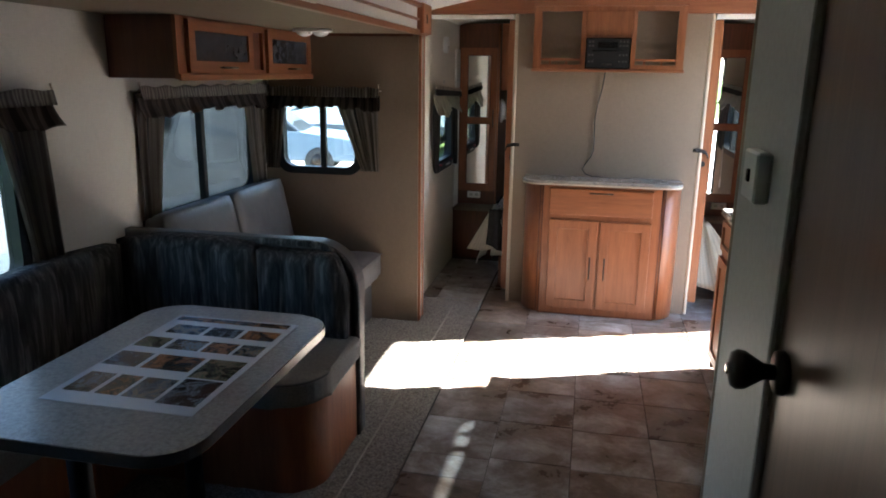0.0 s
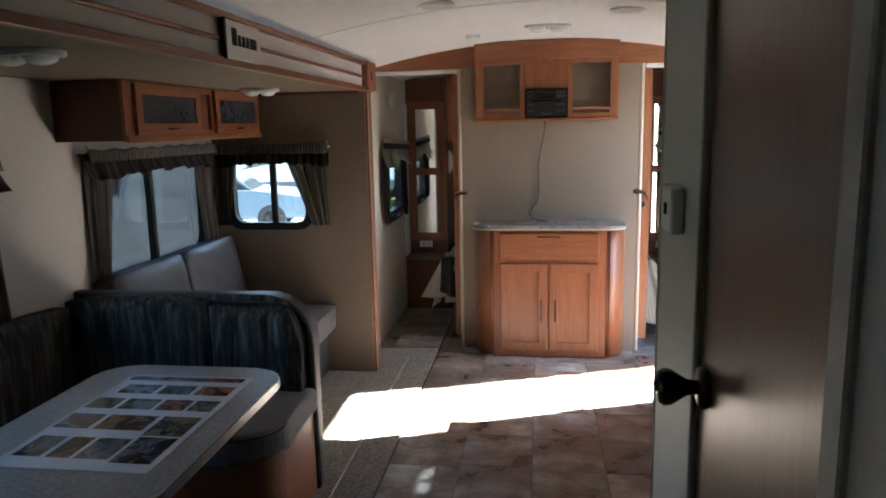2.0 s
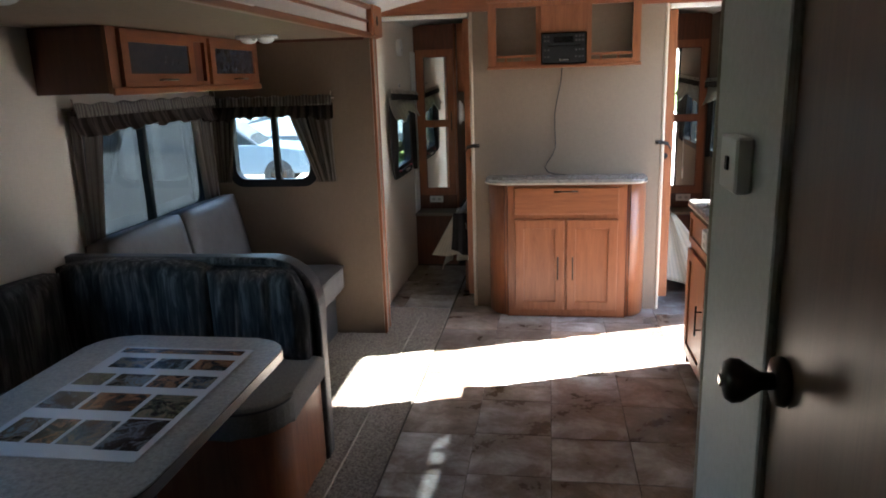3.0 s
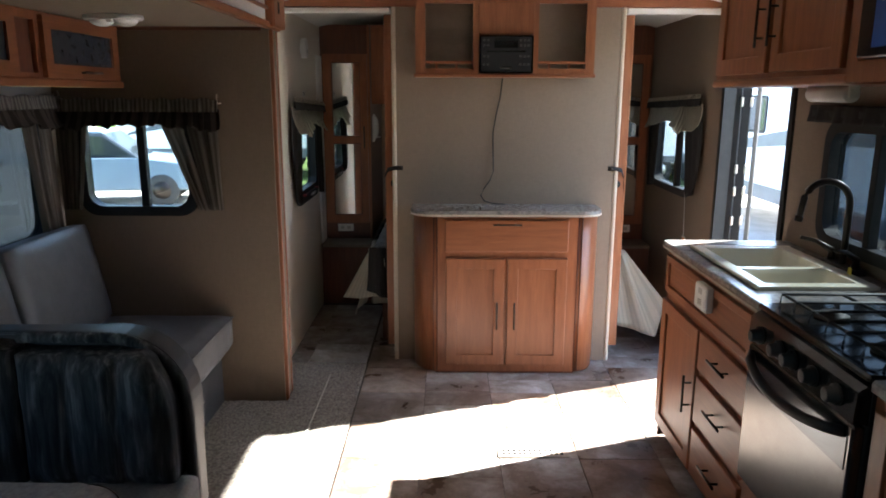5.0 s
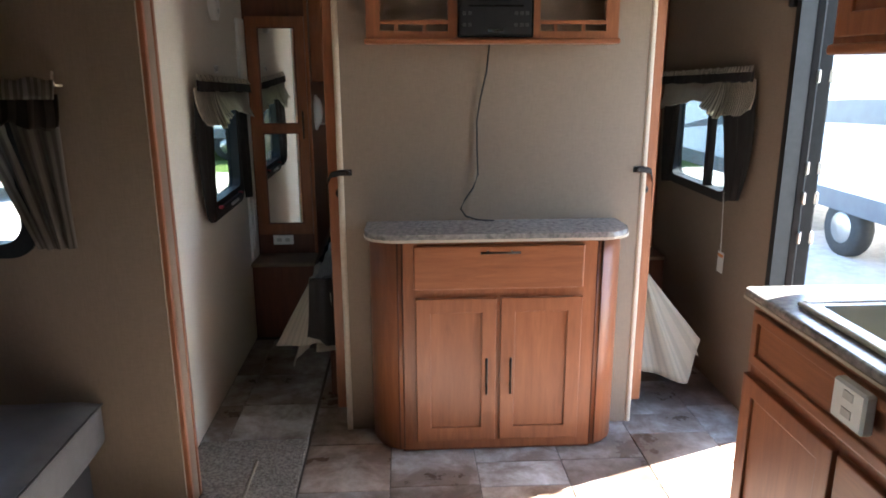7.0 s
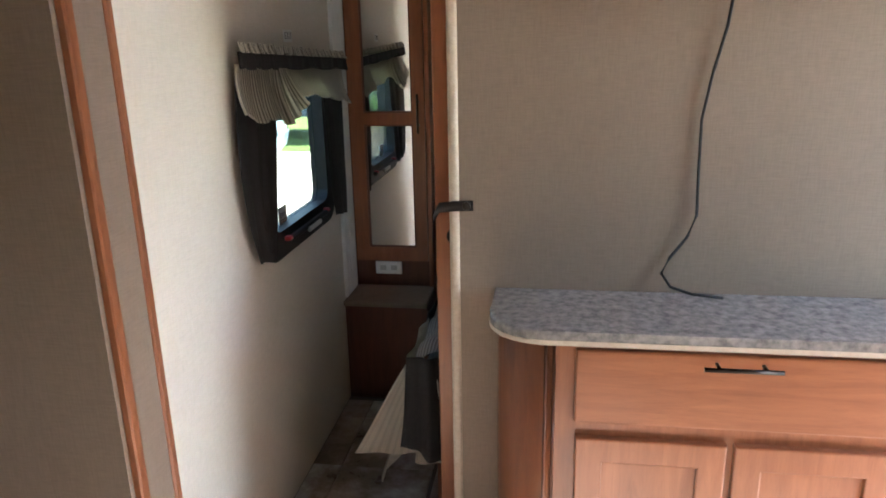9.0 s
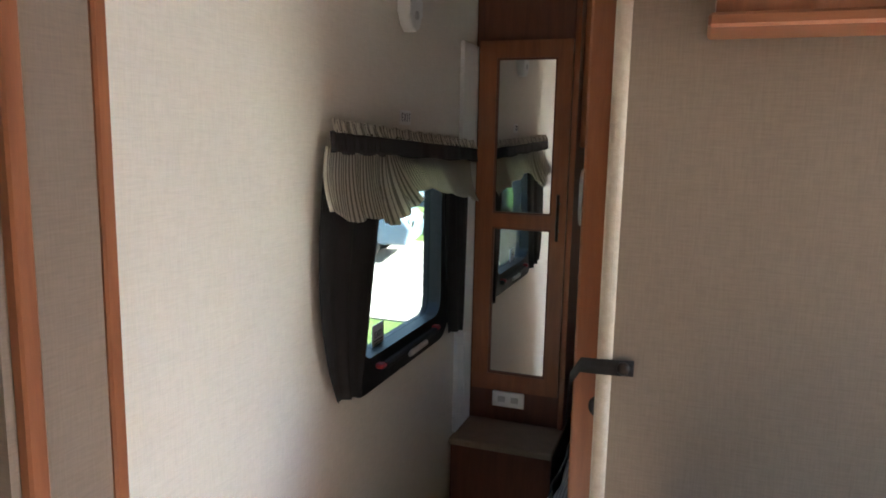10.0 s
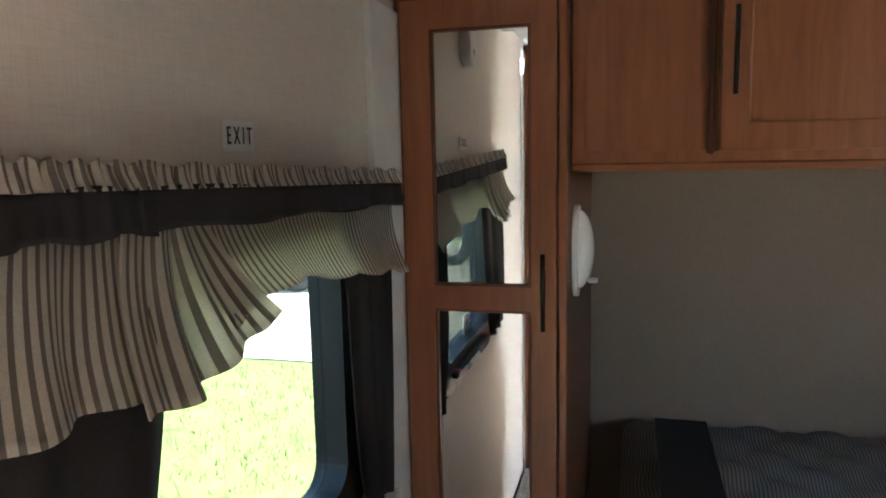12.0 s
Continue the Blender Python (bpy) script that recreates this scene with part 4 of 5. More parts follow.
def table():
    t = thing("dinette_table", (-1.15, 1.74, 0), "speckled grey dinette table with metal edge", "table")
    part("tabletop", prism(bmesh.new(), "z", rounded(0.67, 0.97, 0.12, 8), -1.105, 1.79, 0.705, 0.740, 0.006), TABLETOP, t)
    bm = bmesh.new()
    ring(bm, "z", 0.676, 0.976, 0.123, 0.006, -1.105, 1.79, 0.708, 0.737)
    part("edge_band", bm, OVENSTEEL, t, "metal edge band")
    for y in (1.50, 2.02):
        leg = part("leg", tube(bmesh.new(), [(-1.2, y, 0.03), (-1.2, y, 0.705)], 0.03, 14), BLACK, t, "dark pedestal post")
        part("foot_plate", lathe(bmesh.new(), [(0.10, 0.0), (0.10, 0.012), (0.06, 0.03), (0.034, 0.05)], (-1.2, y, 0.016)), BLACK, leg)
    return t


table()


def poster():
    p = thing("brochure_sheet", (-1.07, 1.83, 0.7405), "large glossy white sheet printed with product photos", "poster")
    z = 0.7415
    part("sheet", boxed(-1.295, 1.495, z, -0.855, 2.165, z + 0.0015), material("glossy_paper", (0.72, 0.73, 0.76), 0.18), p)
    tones = [(0.10, 0.07, 0.05), (0.16, 0.19, 0.22), (0.05, 0.045, 0.045), (0.28, 0.13, 0.06), (0.14, 0.15, 0.09), (0.22, 0.16, 0.10)]
    rows = [(2.115, 2.150, [(0.01, 0.97)]), (2.00, 2.075, [(0.08, 0.36), (0.40, 0.66), (0.70, 0.97)]),
            (1.875, 1.955, [(0.0, 0.22), (0.26, 0.52), (0.55, 0.77), (0.80, 0.98)]),
            (1.73, 1.83, [(0.0, 0.26), (0.30, 0.66)]), (1.70, 1.83, [(0.70, 0.98)]),
            (1.555, 1.675, [(0.03, 0.22), (0.26, 0.42), (0.45, 0.68)]), (1.54, 1.69, [(0.71, 0.98)])]
    k = 0
    for y0, y1, cols in rows:
        for a, b in cols:
            c, e = tones[k % 6], tones[(k * 2 + 3) % 6]
            m = material("printed_photo", c, 0.16)
            pf = noise_fac(m, coords(m, (1, 1, 1)), 17, 6, 0.7, 1.2)
            set_color(m, ramp(m, pf, [(0.42, (0.02, 0.016, 0.014)), (0.50, tuple(x * 0.8 for x in c)), (0.57, tuple(min(1, x * 1.3 + 0.02) for x in e)), (0.64, c), (0.74, (0.45, 0.41, 0.35))]))
            part("photo", boxed(-1.285 + 0.42 * a, y0, z + 0.001, -1.285 + 0.42 * b, y1, z + 0.0025), m, p, "printed photo block")
            k += 1
    return p


poster()
fv = thing("floor_vent", (0.22, 3.77, 0), "beige metal floor register with slots", "floor vent")
part("plate", boxed(0.07, 3.725, 0.0, 0.375, 3.80, 0.006, bevel=0.002), mottled("vent_beige", (0.35, 0.30, 0.25), (0.3, 0.26, 0.21), 30, 0.5), fv)
for i in range(12):
    for j in range(2):
        part("slot", boxed(0.09 + i * 0.0225, 3.742 + j * 0.026, 0.0055, 0.104 + i * 0.0225, 3.758 + j * 0.026, 0.0072), BLACK, fv)

# ---- kitchen ----
KX, KY0, KY1 = 0.80, 3.028, 3.935


def sink_cabinet():
    c = thing("sink_cabinet", (1.05, 3.48, 0), "cherry sink cabinet with one door and three drawers", "cabinet")
    part("body", boxed(KX + 0.018, KY0, 0.07, XR - 0.003, KY1 - 0.018, 0.70), CHERRY_DK, c)
    part("end_panel", boxed(KX, KY1 - 0.018, 0.012, XR - 0.003, KY1, 0.866, bevel=0.003), CHERRY, c, "cherry end panel")
    part("face_frame", walled("x", KX, KX + 0.018, KY0, KY1 - 0.018, 0.07, 0.866, []), CHERRY, c)
    part("toe_kick", boxed(KX + 0.05, KY0, 0, XR - 0.01, KY1 - 0.03, 0.07), BLACK, c)
    panel_door("x", KX, -1, KY0 + 0.02, KY1 - 0.03, 0.695, 0.850, 0.03, "false_front", c, CHERRY_H)
    d = panel_door("x", KX, -1, 3.488, KY1 - 0.012, 0.085, 0.655, 0.055, "door", c)
    bar_handle("x", KX - 0.018, -1, 3.515, 0.39, 0.15, True, d)
    for z0, z1 in ((0.512, 0.658), (0.302, 0.485), (0.085, 0.275)):
        dr = panel_door("x", KX, -1, 3.04, 3.470, z0, z1, 0.03, "drawer", c, CHERRY_H, flat=True)
        bar_handle("x", KX - 0.018, -1, 3.235, (z0 + z1) / 2 + 0.02, 0.15, False, dr)
    return c


sink_cabinet()
ko = thing("outlet_box", (0.785, 3.425, 0.75), "white plastic outlet box on the cabinet front", "outlet")
part("box", boxed(0.755, 3.368, 0.755, 0.785, 3.480, 0.850, bevel=0.006), WHITE, ko)
for z in (0.775, 0.815):
    part("socket", boxed(0.7535, 3.405, z, 0.756, 3.440, z + 0.02, bevel=0.0008), CAP, ko)


def counter_top():
    """Worktop with a cut-out for the sink."""
    bm = walled("z", 0.868, 0.900, 0.782, XR - 0.002, 3.024, 3.965, [(0.868, 1.205, 3.20, 3.76)])
    bmesh.ops.bevel(bm, geom=[e for e in bm.edges if all(v.co.x < 0.79 for v in e.verts)], offset=0.008, segments=2, affect="EDGES", profile=0.5)
    w = solo("worktop", bm, COUNTER, "speckled grey laminate kitchen worktop", "worktop")
    part("edge_band", boxed(0.7795, 3.026, 0.869, 0.7835, 3.963, 0.879, bevel=0.001), BEAD, w, "pale lower edge band")
    return w


counter_top()


def sink():
    s = thing("kitchen_sink", (1.03, 3.44, 0.9), "cream double bowl kitchen sink set in the worktop", "sink")
    z = 0.912
    part("rim", walled("z", 0.9005, z, 0.845, 1.235, 3.170, 3.790, [(0.885, 1.185, 3.215, 3.405), (0.885, 1.185, 3.440, 3.752)]), CREAM, s)
    for y0, y1, dep in ((3.215, 3.405, 0.13), (3.440, 3.752, 0.16)):
        bm = bmesh.new()
        loops = []
        for k, (ins, zz) in enumerate(((0.0, z - 0.001), (0.012, z - 0.02), (0.025, z - dep + 0.03), (0.05, z - dep), (0.12, z - dep - 0.004))):
            loops.append([bm.verts.new((1.035 + u, (y0 + y1) / 2 + v, zz)) for u, v in rounded(0.30 - 2 * min(ins, 0.07), y1 - y0 - 2 * min(ins, 0.07), 0.03, 5)])
        for a, b in zip(loops, loops[1:]):
            for i in range(len(a)):
                j = (i + 1) % len(a)
                bm.faces.new((a[i], a[j], b[j], b[i])).smooth = True
        bm.faces.new(loops[-1])
        part("bowl", bm, CREAM, s)
    part("front_lip", boxed(0.838, 3.165, 0.9005, 0.852, 3.795, 0.915, bevel=0.006, seg=2), CREAM, s)
    part("far_lip", boxed(0.853, 3.775, 0.9005, 1.24, 3.797, 0.915, bevel=0.006, seg=2), CREAM, s)
    return s


sink()


def faucet():
    f = thing("faucet", (1.265, 3.45, 0.90), "dark bronze gooseneck kitchen faucet with lever handles", "faucet")
    part("deck_plate", boxed(1.235, 3.34, 0.900, 1.295, 3.56, 0.922, bevel=0.008, seg=2), BRONZE, f)
    pts = [(1.265, 3.45, 0.92), (1.265, 3.45, 1.12)]
    for a in range(0, 181, 15):
        pts.append((1.265 - 0.075 + 0.075 * math.cos(radians(a)), 3.45 + 0.03 * a / 180, 1.14 + 0.075 * math.sin(radians(a))))
    pts.append((1.11, 3.485, 1.09))
    part("spout", tube(bmesh.new(), pts, 0.012, 10), BRONZE, f, "", True)
    part("spout_tip", tube(bmesh.new(), [(1.11, 3.485, 1.09), (1.107, 3.486, 1.07)], 0.015, 10), BRONZE, f)
    for y, s in ((3.37, -1), (3.53, 1)):
        part("lever", tube(bmesh.new(), [(1.265, y, 0.92), (1.265, y, 0.955), (1.215, y + 0.02 * s, 0.985), (1.165, y + 0.04 * s, 0.995)], [0.016, 0.013, 0.008, 0.007], 8), BRONZE, f, "", True)
    part("tag", boxed(1.225, 3.325, 0.905, 1.228, 3.345, 0.935), material("yellow_tag", (0.65, 0.5, 0.05), 0.5), f, "small yellow tag")
    return f


faucet()


def stove():
    s = thing("stove", (1.04, 2.735, 0), "black and stainless gas range with oven", "stove")
    Y0, Y1, X0 = 2.452, 3.020, 0.775
    part("body", boxed(X0 + 0.02, Y0, 0.05, XR - 0.004, Y1, 0.885), BLACK, s)
    part("cooktop", boxed(X0 + 0.005, Y0, 0.885, XR - 0.004, Y1, 0.905, bevel=0.006), BLACKGLOSS, s, "glossy black cooktop")
    bm = bmesh.new()
    pr = [(X0 + 0.045, 0.902), (X0 - 0.012, 0.865), (X0 - 0.016, 0.79), (X0 + 0.02, 0.785), (X0 + 0.045, 0.785)]
    a, b = [[bm.verts.new((x, y, z)) for x, z in pr] for y in (Y0 + 0.004, Y1 - 0.004)]
    bm.faces.new(a), bm.faces.new(b[::-1])
    for i in range(5):
        bm.faces.new((a[i], b[i], b[(i + 1) % 5], a[(i + 1) % 5]))
    bmesh.ops.recalc_face_normals(bm, faces=bm.faces)
    panel = part("control_panel", bm, BLACKGLOSS, s, "black control panel")
    for y in (2.53, 2.64, 2.745, 2.82, 2.94):
        part("knob", lathe(bmesh.new(), [(0.026, 0.0), (0.026, -0.008), (0.020, -0.010), (0.018, -0.030), (0.012, -0.032)], (X0 - 0.014, y, 0.828), "x"), BLACK, panel, "black control knob", False)
    door = part("oven_door", boxed(X0 - 0.012, Y0 + 0.006, 0.345, X0 + 0.02, Y1 - 0.006, 0.78, bevel=0.006), OVENSTEEL, s, "brushed stainless oven door")
    part("window_band", boxed(X0 - 0.0145, Y0 + 0.02, 0.665, X0 - 0.010, Y1 - 0.02, 0.775, bevel=0.001), BLACKGLOSS, door)
    bm = bmesh.new()
    hp = [(X0 - 0.012 - 0.045 * math.sin(math.pi * k / 14) ** 0.5, Y0 + 0.035 + (Y1 - Y0 - 0.07) * k / 14, 0.755 - 0.03 * math.sin(math.pi * k / 14)) for k in range(15)]
    part("oven_handle", tube(bm, hp, 0.014, 10), BLACK, door, "black bowed oven handle", True)
    part("lower_panel", boxed(X0 + 0.01, Y0 + 0.006, 0.07, X0 + 0.03, Y1 - 0.006, 0.335, bevel=0.004), CHERRY, s, "cherry panel below the oven")
    for x, y in ((0.92, 2.60), (0.92, 2.87), (1.15, 2.735)):
        b = part("burner", lathe(bmesh.new(), [(0.045, 0.0), (0.045, 0.010), (0.030, 0.012), (0.030, 0.020), (0.01, 0.022)], (x, y, 0.904)), BLACK, s, "black gas burner", True)
    bm = bmesh.new()
    for i in range(7):
        y = Y0 + 0.03 + i * (Y1 - Y0 - 0.06) / 6
        tube(bm, [(X0 + 0.055, y, 0.908), (X0 + 0.06, y, 0.938), (1.255, y, 0.938), (1.26, y, 0.908)], 0.0045, 6)
    for x in (X0 + 0.07, 1.02, 1.25):
        tube(bm, [(x, Y0 + 0.02, 0.934), (x, Y1 - 0.02, 0.934)], 0.0045, 6)
    part("pan_grate", bm, BLACK, s, "black wire pan grate", True)
    return s


stove()
nb = thing("base_cabinet", (1.05, 2.03, 0), "cherry base cabinet beside the stove", "cabinet")
part("body", boxed(KX + 0.02, 1.61, 0.07, XR - 0.003, 2.448, 0.866), CHERRY_DK, nb)
part("face_frame", boxed(KX, 1.61, 0.07, KX + 0.02, 2.448, 0.866, bevel=0.002), CHERRY, nb)
part("toe_kick", boxed(KX + 0.05, 1.61, 0, XR - 0.01, 2.448, 0.07), BLACK, nb)
panel_door("x", KX, -1, 1.92, 2.42, 0.085, 0.84, 0.055, "door", nb)
solo("worktop", boxed(0.782, 1.61, 0.868, XR - 0.002, 2.448, 0.900, bevel=0.006), COUNTER, "speckled grey worktop beside the stove", "worktop")


def upper_cabinets():
    u = thing("upper_cabinet", (1.13, 3.48, 1.54), "cherry kitchen wall cabinet with two tall doors", "cabinet")
    X0, Y0, Y1 = 0.955, 2.985, 3.975
    part("body", boxed(X0 + 0.018, Y0, 1.565, XR - 0.003, Y1, 1.955), CHERRY_DK, u)
    part("face_frame", walled("x", X0, X0 + 0.018, Y0, Y1, 1.548, 1.975, []), CHERRY, u)
    part("bottom", boxed(X0 - 0.014, Y0, 1.540, XR - 0.003, Y1 + 0.010, 1.568, bevel=0.010, seg=3), CHERRY_H, u, "rounded cherry bottom rail")
    for a, b, h in ((3.50, 3.945, 3.53), (3.02, 3.465, 3.435)):
        d = panel_door("x", X0, -1, a, b, 1.585, 1.960, 0.060, "door", u)
        bar_handle("x", X0 - 0.018, -1, h, 1.75, 0.16, True, d)
    return u


upper_cabinets()
mw = thing("microwave", (1.12, 2.70, 1.55), "black built-in microwave with blue and white sticker", "microwave")
part("surround", walled("x", 0.935, 0.955, 2.43, 2.975, 1.545, 1.975, [(2.46, 2.93, 1.60, 1.90)]), CHERRY, mw, "cherry microwave surround")
part("case", boxed(0.955, 2.43, 1.55, XR - 0.003, 2.975, 1.955), CHERRY_DK, mw)
part("oven_body", boxed(0.925, 2.465, 1.605, 0.97, 2.925, 1.895, bevel=0.005), BLACKGLOSS, mw, "glossy black microwave front")
part("sticker", boxed(0.9225, 2.60, 1.63, 0.926, 2.855, 1.86), material("blue_sticker", (0.02, 0.10, 0.42), 0.3), mw, "blue sticker")
for i in range(6):
    part("sticker_bar", boxed(0.921, 2.64, 1.74 + i * 0.018, 0.9235, 2.83, 1.748 + i * 0.018), WHITE, mw, "white line of print")
pt = thing("paper_towel_roll", (1.08, 3.35, 1.49), "white paper towel roll under the cabinet", "paper towel")
part("roll", tube(bmesh.new(), [(1.10, 3.23, 1.514), (1.10, 3.47, 1.514)], 0.026, 20), WHITE, pt)
for y in (3.22, 3.48):
    part("bracket", boxed(1.085, y - 0.006, 1.50, 1.115, y + 0.006, 1.542, bevel=0.002), WHITE, pt)
kv = thing("kitchen_valance", (1.27, 3.33, 1.40), "dark gathered valance over the kitchen window", "curtain")
part("band", cloth("x", XR - 0.03, (2.86, 3.82), (2.86, 3.82), 1.475, 1.41, 9, 0.010, -1, 90, 5, 0.3), DARKCLOTH, kv)
part("board", boxed(XR - 0.035, 2.87, 1.43, XR, 3.81, 1.455), BLACK, kv)

# ---- bedroom ----
DY = 4.945


def pocket_door(x0, x1, edge):
    d = thing("sliding_door", ((x0 + x1) / 2, DY, 0.06), "cherry wood sliding door parked behind the partition", "door", "sliding doors")
    part("leaf", boxed(x0, DY - 0.014, 0.065, x1, DY + 0.014, 1.925, bevel=0.004), CHERRY, d)
    e = x0 if edge < 0 else x1
    part("finger_pull", lathe(bmesh.new(), [(0.016, 0.0), (0.020, -0.003), (0.016, -0.004)], (e - edge * 0.048, DY - 0.014, 1.02), "y"), BLACK, d, "dark finger pull", True)
    return d


pocket_door(-0.497, 0.10, -1)
pocket_door(0.20, 0.850, 1)
for s, x in ((-1, PX0), (1, PX1)):
    st = thing("door_strap", (x, PY, 1.12), "dark strap with snap holding the sliding door", "strap", "door straps")
    pts = [(x - s * 0.035, PY - 0.004, 1.114), (x + s * 0.01, PY - 0.012, 1.114), (x + s * 0.05, PY + 0.03, 1.10), (x + s * 0.072, DY - 0.016, 1.06), (x + s * 0.075, DY - 0.018, 0.98)]
    bm = bmesh.new()
    ra = [[bm.verts.new(Vector(p) + Vector((0, o, dz))) for dz in (-0.012, 0.012)] for p in pts for o in (0, 0.003)]
    for k in range(len(pts) - 1):
        a, b, c, d = ra[2 * k], ra[2 * k + 1], ra[2 * k + 2], ra[2 * k + 3]
        for q in ((a[0], a[1], c[1], c[0]), (b[0], d[0], d[1], b[1]), (a[1], b[1], d[1], c[1]), (a[0], c[0], d[0], b[0])):
            bm.faces.new(q).smooth = True
    bmesh.ops.recalc_face_normals(bm, faces=bm.faces)
    part("webbing", bm, DARKCLOTH, st)
    part("snap", lathe(bmesh.new(), [(0.010, 0.0), (0.010, -0.005), (0.006, -0.008)], (x - s * 0.02, PY - 0.006, 1.114), "y"), BRONZE, st, "bronze snap", True)


def wardrobe(x0, x1, hinge):
    """Narrow wardrobe with a two-pane mirror door over a bedside cupboard."""
    w = thing("wardrobe", ((x0 + x1) / 2, 6.58, 0.47), "cherry bedside wardrobe with two-pane mirror door", "wardrobe", "bedroom wardrobes")
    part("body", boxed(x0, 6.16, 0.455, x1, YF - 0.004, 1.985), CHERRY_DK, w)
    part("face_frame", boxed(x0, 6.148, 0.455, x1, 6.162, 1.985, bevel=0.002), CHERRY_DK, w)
    a, b = x0 + 0.018, x1 - 0.020
    wz = [(a + 0.060, b - 0.050, 0.635, 1.160), (a + 0.060, b - 0.050, 1.208, 1.728)]
    door = part("door", walled("y", 6.128, 6.147, a, b, 0.575, 1.785, wz), CHERRY, w)
    for u0, u1, z0, z1 in wz:
        part("mirror", boxed(u0 - 0.004, 6.138, z0 - 0.004, u1 + 0.004, 6.1465, z1 + 0.004), MIRROR, door, "mirror pane")
        part("mirror_bead", ring(bmesh.new(), "y", u1 - u0, z1 - z0, 0.003, 0.006, (u0 + u1) / 2, (z0 + z1) / 2, 6.131, 6.1375), CHERRY_DK, door)
    bar_handle("y", 6.128, -1, (b - 0.024) if hinge < 0 else (a + 0.024), 1.205, 0.155, True, door)
    cx = a + 0.135 if hinge < 0 else b - 0.135
    out = part("outlet", boxed(cx - 0.058, 6.141, 0.510, cx + 0.058, 6.149, 0.566, bevel=0.002), WHITE, w, "white outlet plate")
    for k in (-0.024, 0.024):
        part("socket", boxed(cx + k - 0.013, 6.1385, 0.528, cx + k + 0.013, 6.1415, 0.549, bevel=0.001), CAP, out)
    part("edge_bead", boxed((x1 - 0.018) if hinge < 0 else x0, 6.138, 0.455, x1 if hinge < 0 else x0 + 0.018, 6.149, 1.985, bevel=0.003), CHERRY, w)
    n = thing("nightstand", ((x0 + x1) / 2, 6.2, 0), "dark cherry bedside cupboard with beige top", "nightstand", "nightstands")
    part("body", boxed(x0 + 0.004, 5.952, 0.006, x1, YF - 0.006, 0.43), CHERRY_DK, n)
    part("top", boxed(x0, 5.935, 0.430, x1 + 0.004, 6.30, 0.4535, bevel=0.005), LINEN, n, "beige covered top")
    return w


wardrobe(XL + 0.004, -0.704, -1)
wardrobe(0.964, XR - 0.004, 1)


def bed_overhead():
    o = thing("bed_overhead_cabinet", (0.13, 6.6, 1.44), "cherry overhead cabinet above the bed", "cabinet")
    x0, x1, y = -0.702, 0.962, 6.205
    part("body", boxed(x0, y + 0.018, 1.452, x1, YF - 0.004, 1.99), CHERRY_DK, o)
    part("face_frame", boxed(x0, y, 1.445, x1, y + 0.018, 1.99, bevel=0.002), CHERRY, o)
    part("bottom_rail", boxed(x0, y - 0.006, 1.438, x1, y + 0.03, 1.456, bevel=0.004), CHERRY_H, o)
    part("side_panel", boxed(-0.675, y - 0.002, 1.478, -0.443, y + 0.004, 1.97, bevel=0.001), CHERRY, o)
    part("side_panel", boxed(0.685, y - 0.002, 1.478, 0.935, y + 0.004, 1.97, bevel=0.001), CHERRY, o)
    part("panel_edge", boxed(-0.442, y - 0.012, 1.470, -0.429, y + 0.004, 1.975, bevel=0.003), CHERRY_DK, o)
    for a, b, h in ((-0.422, -0.04, -0.398), (-0.02, 0.30, 0.27), (0.32, 0.66, 0.345)):
        d = panel_door("y", y, -1, a, b, 1.475, 1.965, 0.055, "door", o)
        bar_handle("y", y - 0.018, -1, h, 1.66, 0.16, True, d)
    return o


bed_overhead()


def reading_lamp(x, s):
    l = thing("reading_lamp", (x, 6.30, 1.16), "white plastic reading lamp on the wardrobe side", "lamp", "reading lamps")
    bm = bmesh.new()
    prism(bm, "x", rounded(0.13, 0.20, 0.05, 6), 6.31, 1.262, x, x + s * 0.012, 0.004)
    part("base", bm, WHITE, l)
    bm = bmesh.new()
    bmesh.ops.create_uvsphere(bm, u_segments=18, v_segments=10, radius=1, matrix=Matrix.Translation((x + s * 0.010, 6.31, 1.265)) @ Matrix.Diagonal((0.034, 0.055, 0.088, 1)))
    part("shade", bm, LENS, l, "rounded white lens", True)
    part("switch", boxed(x + s * 0.03, 6.30, 1.19, x + s * 0.052, 6.32, 1.20, bevel=0.003), WHITE, l)
    return l


reading_lamp(-0.7035, 1)
reading_lamp(0.9635, -1)
BEDQUILT = striped("quilted_ticking", (0.52, 0.50, 0.47), (0.26, 0.25, 0.24), 110, 0.55)


